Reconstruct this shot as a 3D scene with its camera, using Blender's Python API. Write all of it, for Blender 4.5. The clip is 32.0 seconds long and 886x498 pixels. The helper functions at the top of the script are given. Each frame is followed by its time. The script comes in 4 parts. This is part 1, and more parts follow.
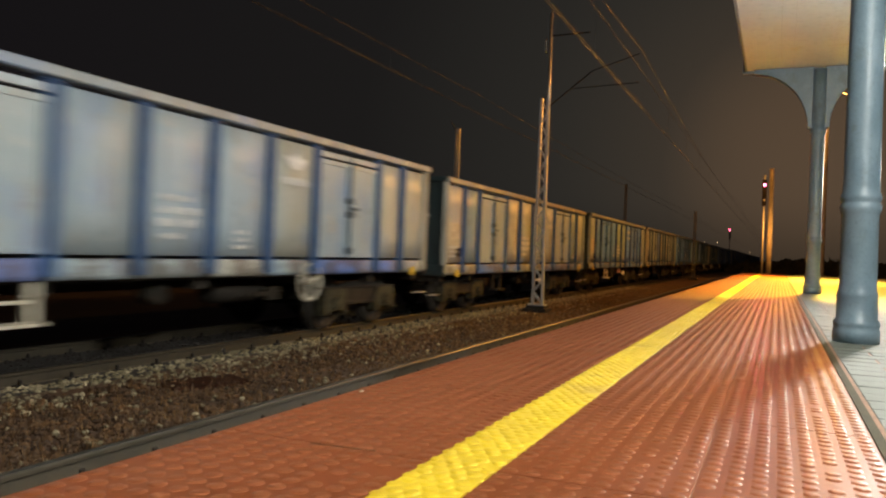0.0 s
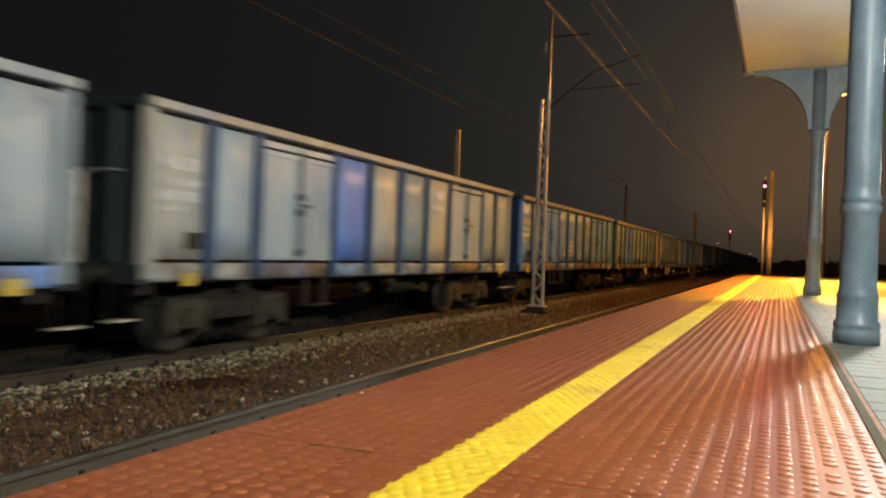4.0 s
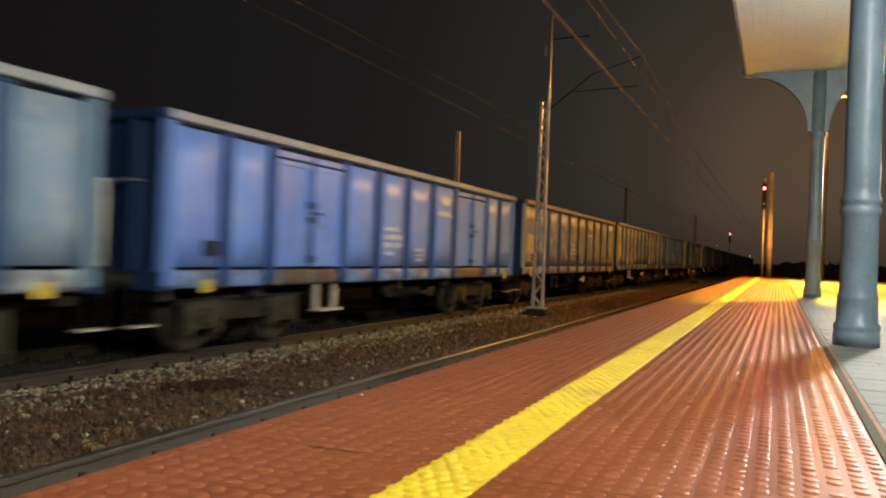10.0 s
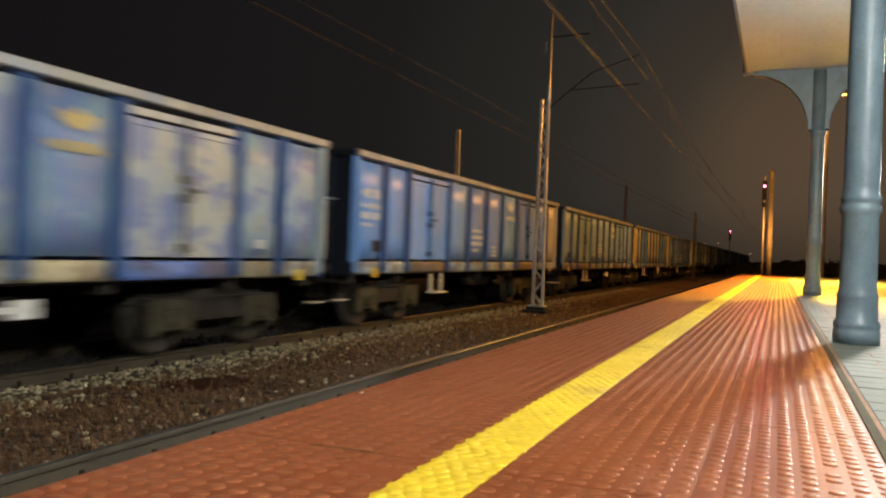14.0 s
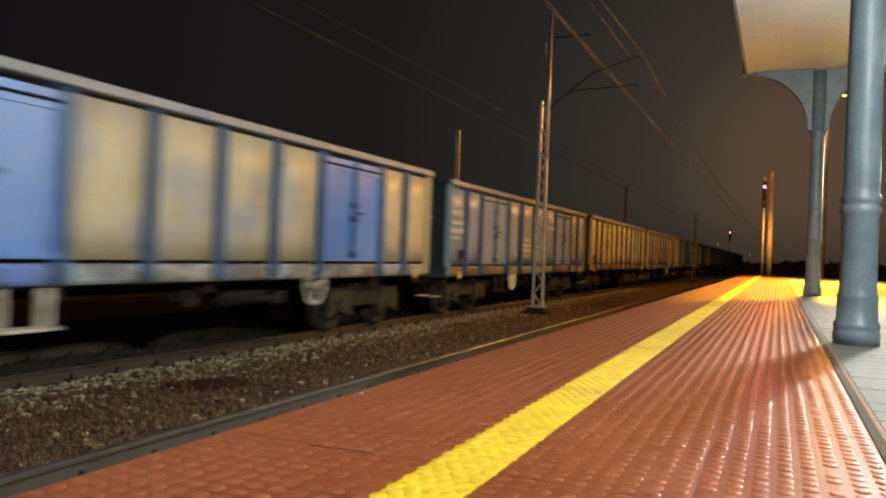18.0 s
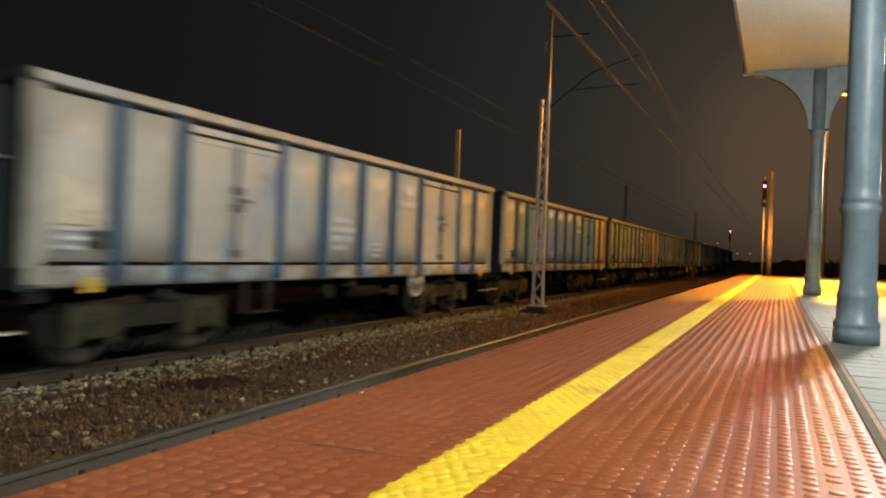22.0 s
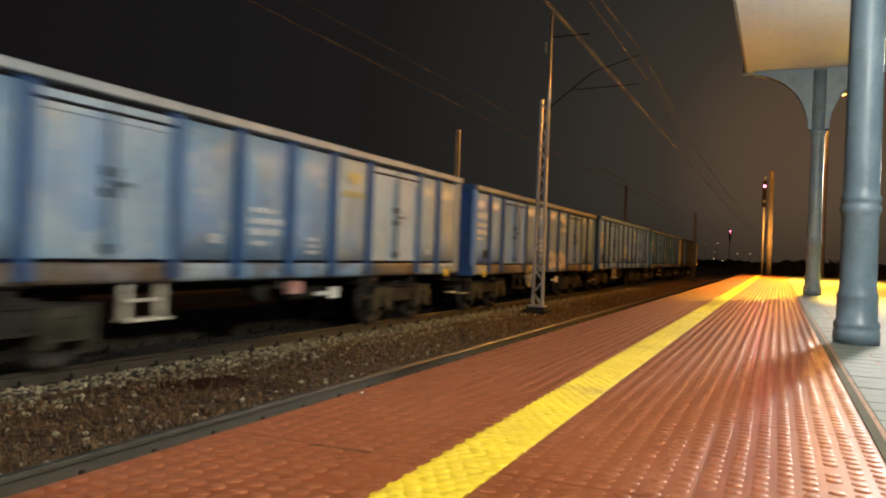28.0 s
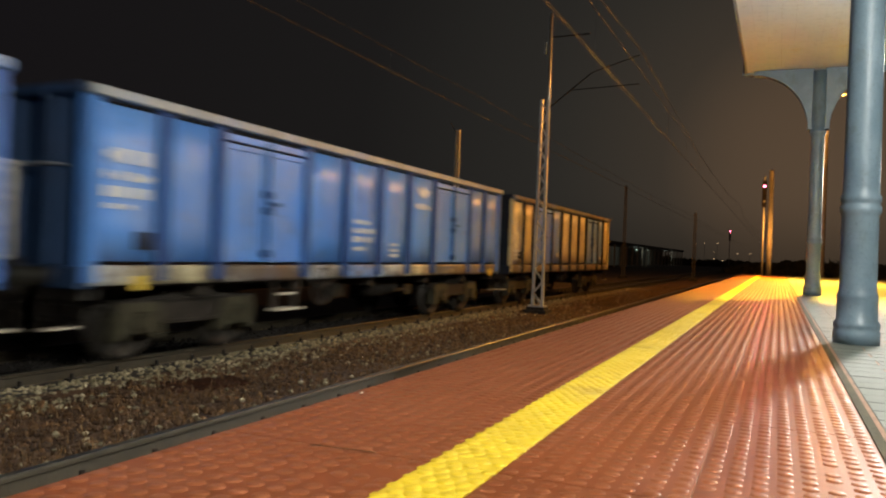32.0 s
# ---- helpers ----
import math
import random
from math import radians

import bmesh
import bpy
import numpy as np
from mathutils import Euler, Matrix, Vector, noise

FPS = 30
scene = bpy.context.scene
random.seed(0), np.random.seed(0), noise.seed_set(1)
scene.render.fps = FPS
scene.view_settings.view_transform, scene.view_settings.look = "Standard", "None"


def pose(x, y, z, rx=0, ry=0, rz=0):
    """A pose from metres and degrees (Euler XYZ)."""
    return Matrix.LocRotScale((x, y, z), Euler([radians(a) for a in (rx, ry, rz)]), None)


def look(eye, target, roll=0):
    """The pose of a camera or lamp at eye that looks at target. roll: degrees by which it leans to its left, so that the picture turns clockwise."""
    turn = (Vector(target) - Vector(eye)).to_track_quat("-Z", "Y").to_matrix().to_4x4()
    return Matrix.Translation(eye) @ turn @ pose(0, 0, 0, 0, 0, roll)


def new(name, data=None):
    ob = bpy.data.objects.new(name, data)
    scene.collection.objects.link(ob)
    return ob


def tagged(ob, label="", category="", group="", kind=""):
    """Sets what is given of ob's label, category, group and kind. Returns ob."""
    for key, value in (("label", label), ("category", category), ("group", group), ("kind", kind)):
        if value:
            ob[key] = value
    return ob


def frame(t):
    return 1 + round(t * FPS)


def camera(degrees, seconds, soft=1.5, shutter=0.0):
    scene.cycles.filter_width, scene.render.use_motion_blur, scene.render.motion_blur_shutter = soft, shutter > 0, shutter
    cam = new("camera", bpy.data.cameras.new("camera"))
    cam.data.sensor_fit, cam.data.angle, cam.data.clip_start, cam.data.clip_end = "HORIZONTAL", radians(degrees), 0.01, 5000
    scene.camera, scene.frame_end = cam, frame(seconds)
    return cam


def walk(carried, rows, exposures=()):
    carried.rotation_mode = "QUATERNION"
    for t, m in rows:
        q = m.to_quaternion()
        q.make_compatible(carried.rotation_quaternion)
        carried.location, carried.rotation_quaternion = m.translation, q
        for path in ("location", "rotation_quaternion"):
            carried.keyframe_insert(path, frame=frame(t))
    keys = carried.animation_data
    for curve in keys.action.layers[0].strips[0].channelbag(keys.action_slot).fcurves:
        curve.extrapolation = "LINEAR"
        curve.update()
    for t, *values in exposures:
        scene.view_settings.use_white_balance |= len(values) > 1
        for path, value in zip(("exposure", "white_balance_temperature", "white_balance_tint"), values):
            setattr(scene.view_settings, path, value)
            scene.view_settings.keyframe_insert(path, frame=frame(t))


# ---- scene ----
cam = camera(59.57, 32.0, soft=2.2, shutter=0.9)
YAW, PITCH, ROLL = 23.422, 0.113, 2.18


def aim(dx, dy):
    """The pose of the standing camera, nudged by a small shake."""
    m = pose(0, 0, 0.688, 90 + PITCH + dy, 0, YAW + dx)
    return m @ pose(0, 0, 0, 0, 0, ROLL)


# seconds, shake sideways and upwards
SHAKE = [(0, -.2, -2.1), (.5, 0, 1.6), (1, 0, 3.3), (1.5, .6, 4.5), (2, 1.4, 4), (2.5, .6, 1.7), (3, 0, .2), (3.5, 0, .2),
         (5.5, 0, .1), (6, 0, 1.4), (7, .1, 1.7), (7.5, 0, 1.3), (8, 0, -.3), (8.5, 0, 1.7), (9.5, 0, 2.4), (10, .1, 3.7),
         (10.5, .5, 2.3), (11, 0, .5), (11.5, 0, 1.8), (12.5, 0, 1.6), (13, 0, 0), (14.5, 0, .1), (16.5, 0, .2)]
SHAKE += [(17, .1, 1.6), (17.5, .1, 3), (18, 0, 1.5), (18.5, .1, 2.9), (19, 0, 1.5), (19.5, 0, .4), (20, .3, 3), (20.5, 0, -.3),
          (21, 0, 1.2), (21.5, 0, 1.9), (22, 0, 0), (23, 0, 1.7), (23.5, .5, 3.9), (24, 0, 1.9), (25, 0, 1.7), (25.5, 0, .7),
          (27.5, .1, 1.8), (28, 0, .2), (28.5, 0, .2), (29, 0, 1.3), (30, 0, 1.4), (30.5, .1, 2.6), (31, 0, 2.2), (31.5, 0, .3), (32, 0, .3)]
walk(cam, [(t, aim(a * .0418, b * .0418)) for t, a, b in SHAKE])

# ---- night sky and lamps ----
RAIL_Z = -0.766          # rail tops, below the platform's surface
NEAR_X, FAR_X = -3.48, -8.05   # centre lines of the two tracks
GROUND_Z = -1.0

world = bpy.data.worlds.new("night_sky")
scene.world = world
world.use_nodes = True
wn, wl = world.node_tree.nodes, world.node_tree.links
wn.clear()
w_out, w_bg = wn.new("ShaderNodeOutputWorld"), wn.new("ShaderNodeBackground")
w_co, w_dot, w_ramp = wn.new("ShaderNodeTexCoord"), wn.new("ShaderNodeVectorMath"), wn.new("ShaderNodeValToRGB")
w_dot.operation = "DOT_PRODUCT"
w_dot.inputs[1].default_value = Vector((0.04, 0.99, 0.115)).normalized()
w_ramp.color_ramp.interpolation = "B_SPLINE"
w_ramp.color_ramp.elements[0].position, w_ramp.color_ramp.elements[0].color = 0.5, (0.0066, 0.0055, 0.0066, 1)
w_ramp.color_ramp.elements[1].position, w_ramp.color_ramp.elements[1].color = 1.0, (0.104, 0.066, 0.039, 1)
for at, tone in ((0.85, (0.0100, 0.0092, 0.0088, 1)), (0.94, (0.0205, 0.0192, 0.0168, 1)), (0.985, (0.034, 0.029, 0.0225, 1))):
    w_ramp.color_ramp.elements.new(at).color = tone
w_bg.inputs["Strength"].default_value = 1.0
wl.new(w_co.outputs["Generated"], w_dot.inputs[0])
wl.new(w_dot.outputs["Value"], w_ramp.inputs["Fac"])
# the murk thickens towards the horizon
w_sep, w_murk, w_mul = wn.new("ShaderNodeSeparateXYZ"), wn.new("ShaderNodeMapRange"), wn.new("ShaderNodeVectorMath")
w_murk.interpolation_type = "SMOOTHSTEP"
for key, value in (("From Min", -0.02), ("From Max", 0.085), ("To Min", 0.62), ("To Max", 1.0)):
    w_murk.inputs[key].default_value = value
w_mul.operation = "SCALE"
wl.new(w_co.outputs["Generated"], w_sep.inputs[0])
wl.new(w_sep.outputs["Z"], w_murk.inputs["Value"])
wl.new(w_ramp.outputs["Color"], w_mul.inputs[0])
wl.new(w_murk.outputs["Result"], w_mul.inputs["Scale"])
wl.new(w_mul.outputs[0], w_bg.inputs["Color"])
wl.new(w_bg.outputs[0], w_out.inputs["Surface"])

WHITE, SODIUM = (1.0, 0.97, 0.87), (1.0, 0.60, 0.06)
AMBER = (1.0, 0.40, 0.065)


def lamp(name, place, target, watts, colour, size, spread=170):
    data = bpy.data.lights.new(name, "AREA")
    data.shape, data.size, data.energy, data.color, data.spread = "DISK", size, watts, colour, radians(spread)
    ob = new(name, data)
    ob.matrix_world = look(place, target)
    return ob


def bulb(name, place, watts, colour, radius):
    data = bpy.data.lights.new(name, "POINT")
    data.energy, data.color, data.shadow_soft_size = watts, colour, radius
    ob = new(name, data)
    ob.matrix_world = Matrix.Translation(place)
    return ob


# white lamps hanging under the canopy, sodium and white lamps on poles along the platform
bulb("canopy_lamp_light", (1.85, 12.1, 3.55), 470, WHITE, 0.10)
lamp("canopy_lamp_light", (1.8, 12.0, 3.55), (-6.0, 3.0, 0), 178, WHITE, 0.25, 180)
bulb("canopy_lamp_light", (2.4, 2.4, 4.55), 1810, WHITE, 0.12)
bulb("canopy_lamp_light", (2.0, -9.8, 4.55), 300, WHITE, 0.12)
lamp("pole_lamp_light", (1.08, 22.5, 6.7), (0.4, 19.0, 0), 2600, SODIUM, 0.4, 110)
lamp("pole_lamp_light", (1.6, 36.0, 7.6), (0.4, 34.5, 0), 5800, SODIUM, 0.14, 104)
bulb("pole_lamp_light", (0.86, 22.2, 6.62), 1550, AMBER, 0.1)
bulb("pole_lamp_light", (1.62, 35.7, 7.08), 2800, AMBER, 0.12)
bulb("pole_lamp_light", (1.8, 52.0, 12.6), 4200, AMBER, 0.15)
# added narrow light that brightens the concrete post; no fixture is seen
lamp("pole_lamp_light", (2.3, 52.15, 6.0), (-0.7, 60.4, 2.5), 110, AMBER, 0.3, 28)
lamp("signal_light", (-1.05, 59.75, 6.17), (-0.2, 7.0, 0), 2.4, (1.0, 0.05, 0.14), 0.2, 16)
for shed_y in (164, 210):
    bulb("shed_lamp_light", (-27.2, shed_y, 2.1), 45, (0.85, 1.0, 0.85), 0.12)
# unseen narrow white light, added to draw pale reflected stripes on the slabs
lamp("pole_lamp_light", (6.0, 31.0, 4.2), (-0.8, 8.0, 0), 70, (1.0, 0.95, 0.86), 0.3, 23)

# ---- materials ----
def nodes_of(name):
    m = bpy.data.materials.new(name)
    m.use_nodes = True
    return m, m.node_tree.nodes, m.node_tree.links, m.node_tree.nodes["Principled BSDF"]


def noise_at(n, l, scale, detail=4, rough=0.6, stretch=None, vary=True):
    """A noise in the object's own metres, shifted from object to object."""
    co, mp, tx = n.new("ShaderNodeTexCoord"), n.new("ShaderNodeMapping"), n.new("ShaderNodeTexNoise")
    l.new(co.outputs["Object"], mp.inputs["Vector"])
    if stretch:
        mp.inputs["Scale"].default_value = stretch
    if vary:
        info, mul = n.new("ShaderNodeObjectInfo"), n.new("ShaderNodeMath")
        mul.operation = "MULTIPLY"
        mul.inputs[1].default_value = 61.0
        l.new(info.outputs["Random"], mul.inputs[0])
        l.new(mul.outputs[0], mp.inputs["Location"])
    l.new(mp.outputs[0], tx.inputs["Vector"])
    tx.inputs["Scale"].default_value, tx.inputs["Detail"].default_value, tx.inputs["Roughness"].default_value = scale, detail, rough
    return tx.outputs["Fac"]


def ramp(n, l, value, lo, hi, top=1.0):
    r = n.new("ShaderNodeMapRange")
    r.interpolation_type = "SMOOTHSTEP"
    l.new(value, r.inputs["Value"])
    r.inputs["From Min"].default_value, r.inputs["From Max"].default_value, r.inputs["To Max"].default_value = lo, hi, top
    return r.outputs["Result"]


def mix(n, l, fac, a, b):
    m = n.new("ShaderNodeMix")
    m.data_type = "RGBA"
    for socket, v in ((m.inputs["Factor"], fac), (m.inputs["A"], a), (m.inputs["B"], b)):
        if isinstance(v, (tuple, float)):
            socket.default_value = (*v, 1) if isinstance(v, tuple) else v
        else:
            l.new(v, socket)
    return m.outputs["Result"]


def bump(n, l, p, height, strength, dist):
    b = n.new("ShaderNodeBump")
    b.inputs["Strength"].default_value, b.inputs["Distance"].default_value = strength, dist
    l.new(height, b.inputs["Height"])
    l.new(b.outputs[0], p.inputs["Normal"])


def plain(name, a, b, scale=6.0, rough=(0.5, 0.7), metal=0.0, dist=0.004, stain=None, vary=True, island=False):
    """Two colours mottled over a coarse and a fine noise, with fine relief and, if given, stains."""
    m, n, l, p = nodes_of(name)
    coarse, fine = noise_at(n, l, scale, vary=vary), noise_at(n, l, scale * 9, 3, vary=vary)
    colour = mix(n, l, ramp(n, l, coarse, 0.35, 0.65), a, b)
    if island:
        geo = n.new("ShaderNodeNewGeometry")
        colour = mix(n, l, geo.outputs["Random Per Island"], tuple(c * 0.45 for c in a), colour)
    colour = mix(n, l, ramp(n, l, fine, 0.5, 0.75, 0.35), colour, tuple(c * 0.55 for c in a))
    if stain:
        colour = mix(n, l, ramp(n, l, noise_at(n, l, scale * 0.6, 6, 0.7), 0.55, 0.68, 0.8), colour, stain)
    l.new(colour, p.inputs["Base Color"])
    r = n.new("ShaderNodeMapRange")
    l.new(coarse, r.inputs["Value"])
    r.inputs["From Min"].default_value, r.inputs["From Max"].default_value = 0.3, 0.7
    r.inputs["To Min"].default_value, r.inputs["To Max"].default_value = rough
    l.new(r.outputs["Result"], p.inputs["Roughness"])
    p.inputs["Metallic"].default_value = metal
    bump(n, l, p, fine, 0.5, dist)
    return m


def wagon_paint(name, rough, fading, dirt=1.0, mud=0.0):
    """Weathered wagon paint: the object's own colour, chalky fading, peeled patches and rust runs."""
    m, n, l, p = nodes_of(name)
    info = n.new("ShaderNodeObjectInfo")
    chalk, peel = noise_at(n, l, 1.6, 5), noise_at(n, l, 2.3, 6, 0.55)
    runs = noise_at(n, l, 5.0, 4, 0.6, (1, 1, 0.16))
    fine = noise_at(n, l, 26.0, 3)
    colour = mix(n, l, ramp(n, l, chalk, 0.42, 0.72, fading), info.outputs["Color"], (0.50 * dirt, 0.50 * dirt, 0.47 * dirt))
    if fading > 0.2:
        wash = noise_at(n, l, 1.1, 6, 0.62, (1, 1, 0.7))
        colour = mix(n, l, ramp(n, l, wash, 0.50, 0.64, 0.42), colour, (0.16, 0.27, 0.52))
        flake = noise_at(n, l, 2.7, 7, 0.7)
        colour = mix(n, l, ramp(n, l, flake, 0.56, 0.66, 0.5), colour, (0.55, 0.53, 0.45))
    mul = n.new("ShaderNodeMath")
    mul.operation = "MULTIPLY"
    l.new(ramp(n, l, peel, 0.46, 0.54), mul.inputs[0])
    l.new(info.outputs["Alpha"], mul.inputs[1])
    colour = mix(n, l, mul.outputs[0], colour, (0.09, 0.14, 0.42))
    ochre = noise_at(n, l, 1.9, 6, 0.65, (1, 1, 0.8))
    colour = mix(n, l, ramp(n, l, ochre, 0.55, 0.68, fading * 0.9), colour, (0.42, 0.30, 0.13))
    blotch = noise_at(n, l, 3.4, 6, 0.7)
    colour = mix(n, l, ramp(n, l, blotch, 0.56, 0.72, 0.45), colour, (0.11 * dirt, 0.12 * dirt, 0.15 * dirt))
    colour = mix(n, l, ramp(n, l, runs, 0.53, 0.74, 0.4), colour, (0.15 * dirt, 0.085 * dirt, 0.045 * dirt))
    colour = mix(n, l, ramp(n, l, fine, 0.55, 0.8, 0.3), colour, (0.10 * dirt, 0.095 * dirt, 0.09 * dirt))
    if mud:
        splash = noise_at(n, l, 2.6, 6, 0.68)
        colour = mix(n, l, ramp(n, l, splash, 0.40, 0.58, mud), colour, (0.10, 0.078, 0.06))
    l.new(colour, p.inputs["Base Color"])
    r = n.new("ShaderNodeMapRange")
    l.new(chalk, r.inputs["Value"])
    r.inputs["To Min"].default_value, r.inputs["To Max"].default_value = rough
    l.new(r.outputs["Result"], p.inputs["Roughness"])
    bump(n, l, p, peel, 0.25, 0.006)
    return m


def wet(m, weight, rough):
    """A thin film of rain water over a surface."""
    p = m.node_tree.nodes["Principled BSDF"]
    p.inputs["Coat Weight"].default_value, p.inputs["Coat Roughness"].default_value = weight, rough
    return m


def glow(name, colour, strength):
    m, n, l, p = nodes_of(name)
    p.inputs["Base Color"].default_value = (*colour, 1)
    p.inputs["Emission Color"].default_value = (*colour, 1)
    p.inputs["Emission Strength"].default_value = strength
    return m


M_PANEL = wagon_paint("weathered_wagon_paint", (0.36, 0.55), 0.35)
M_FRESH = wagon_paint("fresh_glossy_wagon_paint", (0.27, 0.40), 0.19, 1.0)
M_BLUE = wagon_paint("hazy_blue_wagon_paint", (0.36, 0.48), 0.2, 1.0)
M_POST = wagon_paint("wagon_post_paint", (0.4, 0.65), 0.04, 0.4)
M_FLAP = wagon_paint("muddy_lower_flap_paint", (0.45, 0.7), 0.25, 0.9, 0.75)
# wagon ends lie in shade; that darkness is put into this paint
M_END = wagon_paint("shaded_wagon_end_paint", (0.5, 0.75), 0.02, 0.22)
M_GRIME = plain("grimy_bogie_steel", (0.011, 0.010, 0.008), (0.028, 0.026, 0.020), 5, (0.5, 0.8), 0.0, stain=(0.05, 0.03, 0.018))
M_DUST = plain("dusty_axle_box_steel", (0.034, 0.032, 0.020), (0.07, 0.064, 0.042), 5, (0.55, 0.8), 0.0, stain=(0.06, 0.045, 0.03))
M_BLACK = plain("black_underframe", (0.018, 0.016, 0.014), (0.04, 0.034, 0.028), 4, (0.6, 0.85))
M_WHEEL = plain("wheel_steel", (0.024, 0.021, 0.018), (0.048, 0.043, 0.036), 6, (0.45, 0.7), 0.1)
M_WHITE = plain("white_marking_paint", (0.75, 0.75, 0.72), (0.6, 0.6, 0.57), 9, (0.4, 0.6))
M_CREAM = plain("cream_fitting_paint", (0.62, 0.58, 0.47), (0.46, 0.42, 0.32), 8, (0.4, 0.6), stain=(0.2, 0.12, 0.06))
M_LETTER = plain("worn_letter_paint", (0.78, 0.79, 0.77), (0.62, 0.64, 0.64), 14, (0.45, 0.65), stain=(0.42, 0.46, 0.52))
M_OCHRE = plain("yellowed_letter_paint", (0.60, 0.47, 0.17), (0.46, 0.36, 0.15), 12, (0.45, 0.65), stain=(0.5, 0.45, 0.3))
M_YELLOWP = plain("yellow_plate_paint", (0.72, 0.52, 0.06), (0.6, 0.42, 0.05), 9, (0.4, 0.6))
M_PINK = plain("faded_red_paint", (0.55, 0.30, 0.27), (0.42, 0.20, 0.17), 8, (0.5, 0.7))
M_RUST = plain("rusty_steel", (0.07, 0.042, 0.026), (0.12, 0.07, 0.04), 7, (0.6, 0.85))
M_RAIL_SIDE = plain("rusty_rail_side", (0.03, 0.024, 0.013), (0.05, 0.039, 0.022), 6, (0.5, 0.75), 0.1, vary=False)
M_RAIL_TOP = plain("polished_rail_head", (0.05, 0.046, 0.034), (0.08, 0.073, 0.056), 3, (0.32, 0.45), 0.7, dist=0.001, vary=False)
M_FOOT_PALE = plain("pale_rail_foot", (0.095, 0.072, 0.046), (0.14, 0.108, 0.07), 4, (0.7, 0.9), vary=False)
M_BOARD = plain("rotten_tarred_wood", (0.022, 0.008, 0.004), (0.045, 0.016, 0.008), 6, (0.7, 0.9))
M_SLEEPER = plain("concrete_sleeper", (0.13, 0.115, 0.095), (0.2, 0.18, 0.15), 5, (0.8, 0.95))
M_BALLAST = plain("brown_ballast", (0.060, 0.029, 0.012), (0.108, 0.055, 0.023), 1.1, (0.8, 0.95), dist=0.03, stain=(0.04, 0.025, 0.018), vary=False)
M_BALLAST_DARK = plain("near_black_ballast", (0.016, 0.013, 0.011), (0.03, 0.024, 0.02), 1.5, (0.8, 0.95), dist=0.02, vary=False)
M_STONE = plain("pale_ballast_stone", (0.235, 0.195, 0.11), (0.45, 0.385, 0.25), 3, (0.7, 0.9), island=True)
M_STONE_D = plain("brown_ballast_stone", (0.062, 0.030, 0.010), (0.185, 0.092, 0.032), 3, (0.7, 0.9), island=True)
M_DRY = plain("dry_weeds", (0.10, 0.05, 0.018), (0.25, 0.14, 0.05), 3, (0.7, 0.9), island=True)
M_GROUND = plain("dark_trackside_earth", (0.05, 0.036, 0.026), (0.085, 0.06, 0.042), 0.4, (0.85, 1.0), dist=0.05, vary=False)
M_RED = plain("red_wet_studded_slab", (0.152, 0.0375, 0.0115), (0.190, 0.050, 0.0165), 1.4, (0.42, 0.55), dist=0.002, stain=(0.18, 0.058, 0.024))
M_STUD = plain("worn_pale_stud_top", (0.188, 0.057, 0.022), (0.226, 0.075, 0.032), 2.0, (0.35, 0.46), dist=0.001)
M_YELLOW = plain("yellow_warning_slab", (0.66, 0.47, 0.016), (0.58, 0.40, 0.016), 3.0, (0.45, 0.65), dist=0.002, stain=(0.42, 0.27, 0.03))
M_KERB = plain("mossy_edging", (0.048, 0.042, 0.022), (0.08, 0.066, 0.038), 4, (0.8, 0.95), vary=False)
M_PAVER = plain("pale_concrete_paver", (0.092, 0.104, 0.088), (0.130, 0.141, 0.120), 2.2, (0.65, 0.85), dist=0.003, stain=(0.15, 0.155, 0.12))
M_BED = plain("sandy_joint_mortar", (0.20, 0.105, 0.062), (0.27, 0.15, 0.09), 5, (0.8, 0.95), vary=False)
M_CONCRETE = plain("platform_concrete", (0.2, 0.19, 0.17), (0.28, 0.26, 0.23), 1.5, (0.75, 0.9), vary=False, stain=(0.12, 0.1, 0.08))
M_PILLAR = plain("blue_grey_painted_iron", (0.116, 0.172, 0.215), (0.152, 0.216, 0.264), 3.2, (0.35, 0.55), dist=0.003, stain=(0.105, 0.14, 0.155))
M_CEIL = plain("cream_painted_boards", (0.56, 0.64, 0.70), (0.62, 0.69, 0.74), 0.9, (0.5, 0.7), dist=0.002, vary=False, stain=(0.52, 0.54, 0.50))
M_GALV = plain("galvanised_mast_steel", (0.40, 0.42, 0.43), (0.50, 0.51, 0.51), 4, (0.3, 0.5), 0.35)
M_TUBE = plain("bright_galvanised_tube", (0.55, 0.54, 0.50), (0.66, 0.64, 0.58), 4, (0.25, 0.4), 0.4)
M_WIRE = plain("copper_contact_wire", (0.008, 0.007, 0.0055), (0.013, 0.011, 0.009), 2, (0.45, 0.6), 0.0, vary=False)
M_DARK = plain("dark_far_steel", (0.05, 0.045, 0.04), (0.08, 0.07, 0.06), 2, (0.6, 0.8))
# far masts only: the dimming by night haze is put into this tone
M_HAZED = plain("haze_dimmed_far_steel", (0.05, 0.046, 0.042), (0.08, 0.073, 0.066), 2, (0.7, 0.9))
M_LEAF = plain("dark_night_foliage", (0.05, 0.05, 0.028), (0.09, 0.085, 0.045), 0.6, (0.8, 0.95))
M_WALL = plain("pale_far_plaster", (0.32, 0.29, 0.25), (0.40, 0.36, 0.31), 0.5, (0.8, 0.95))
M_GLOW_RED = glow("red_signal_glow", (1.0, 0.10, 0.19), 26)
M_GLOW_TOWN = glow("distant_lamp_glow", (1.0, 0.66, 0.34), 1.7)
M_GLOW_WHITE = glow("white_lamp_glow", (0.9, 0.97, 1.0), 12)
M_GLOW_SHED = glow("shed_lamp_glow", (0.8, 1.0, 0.82), 0.7)
M_GLOW_SODIUM = glow("sodium_lamp_glow", (1.0, 0.55, 0.15), 12)
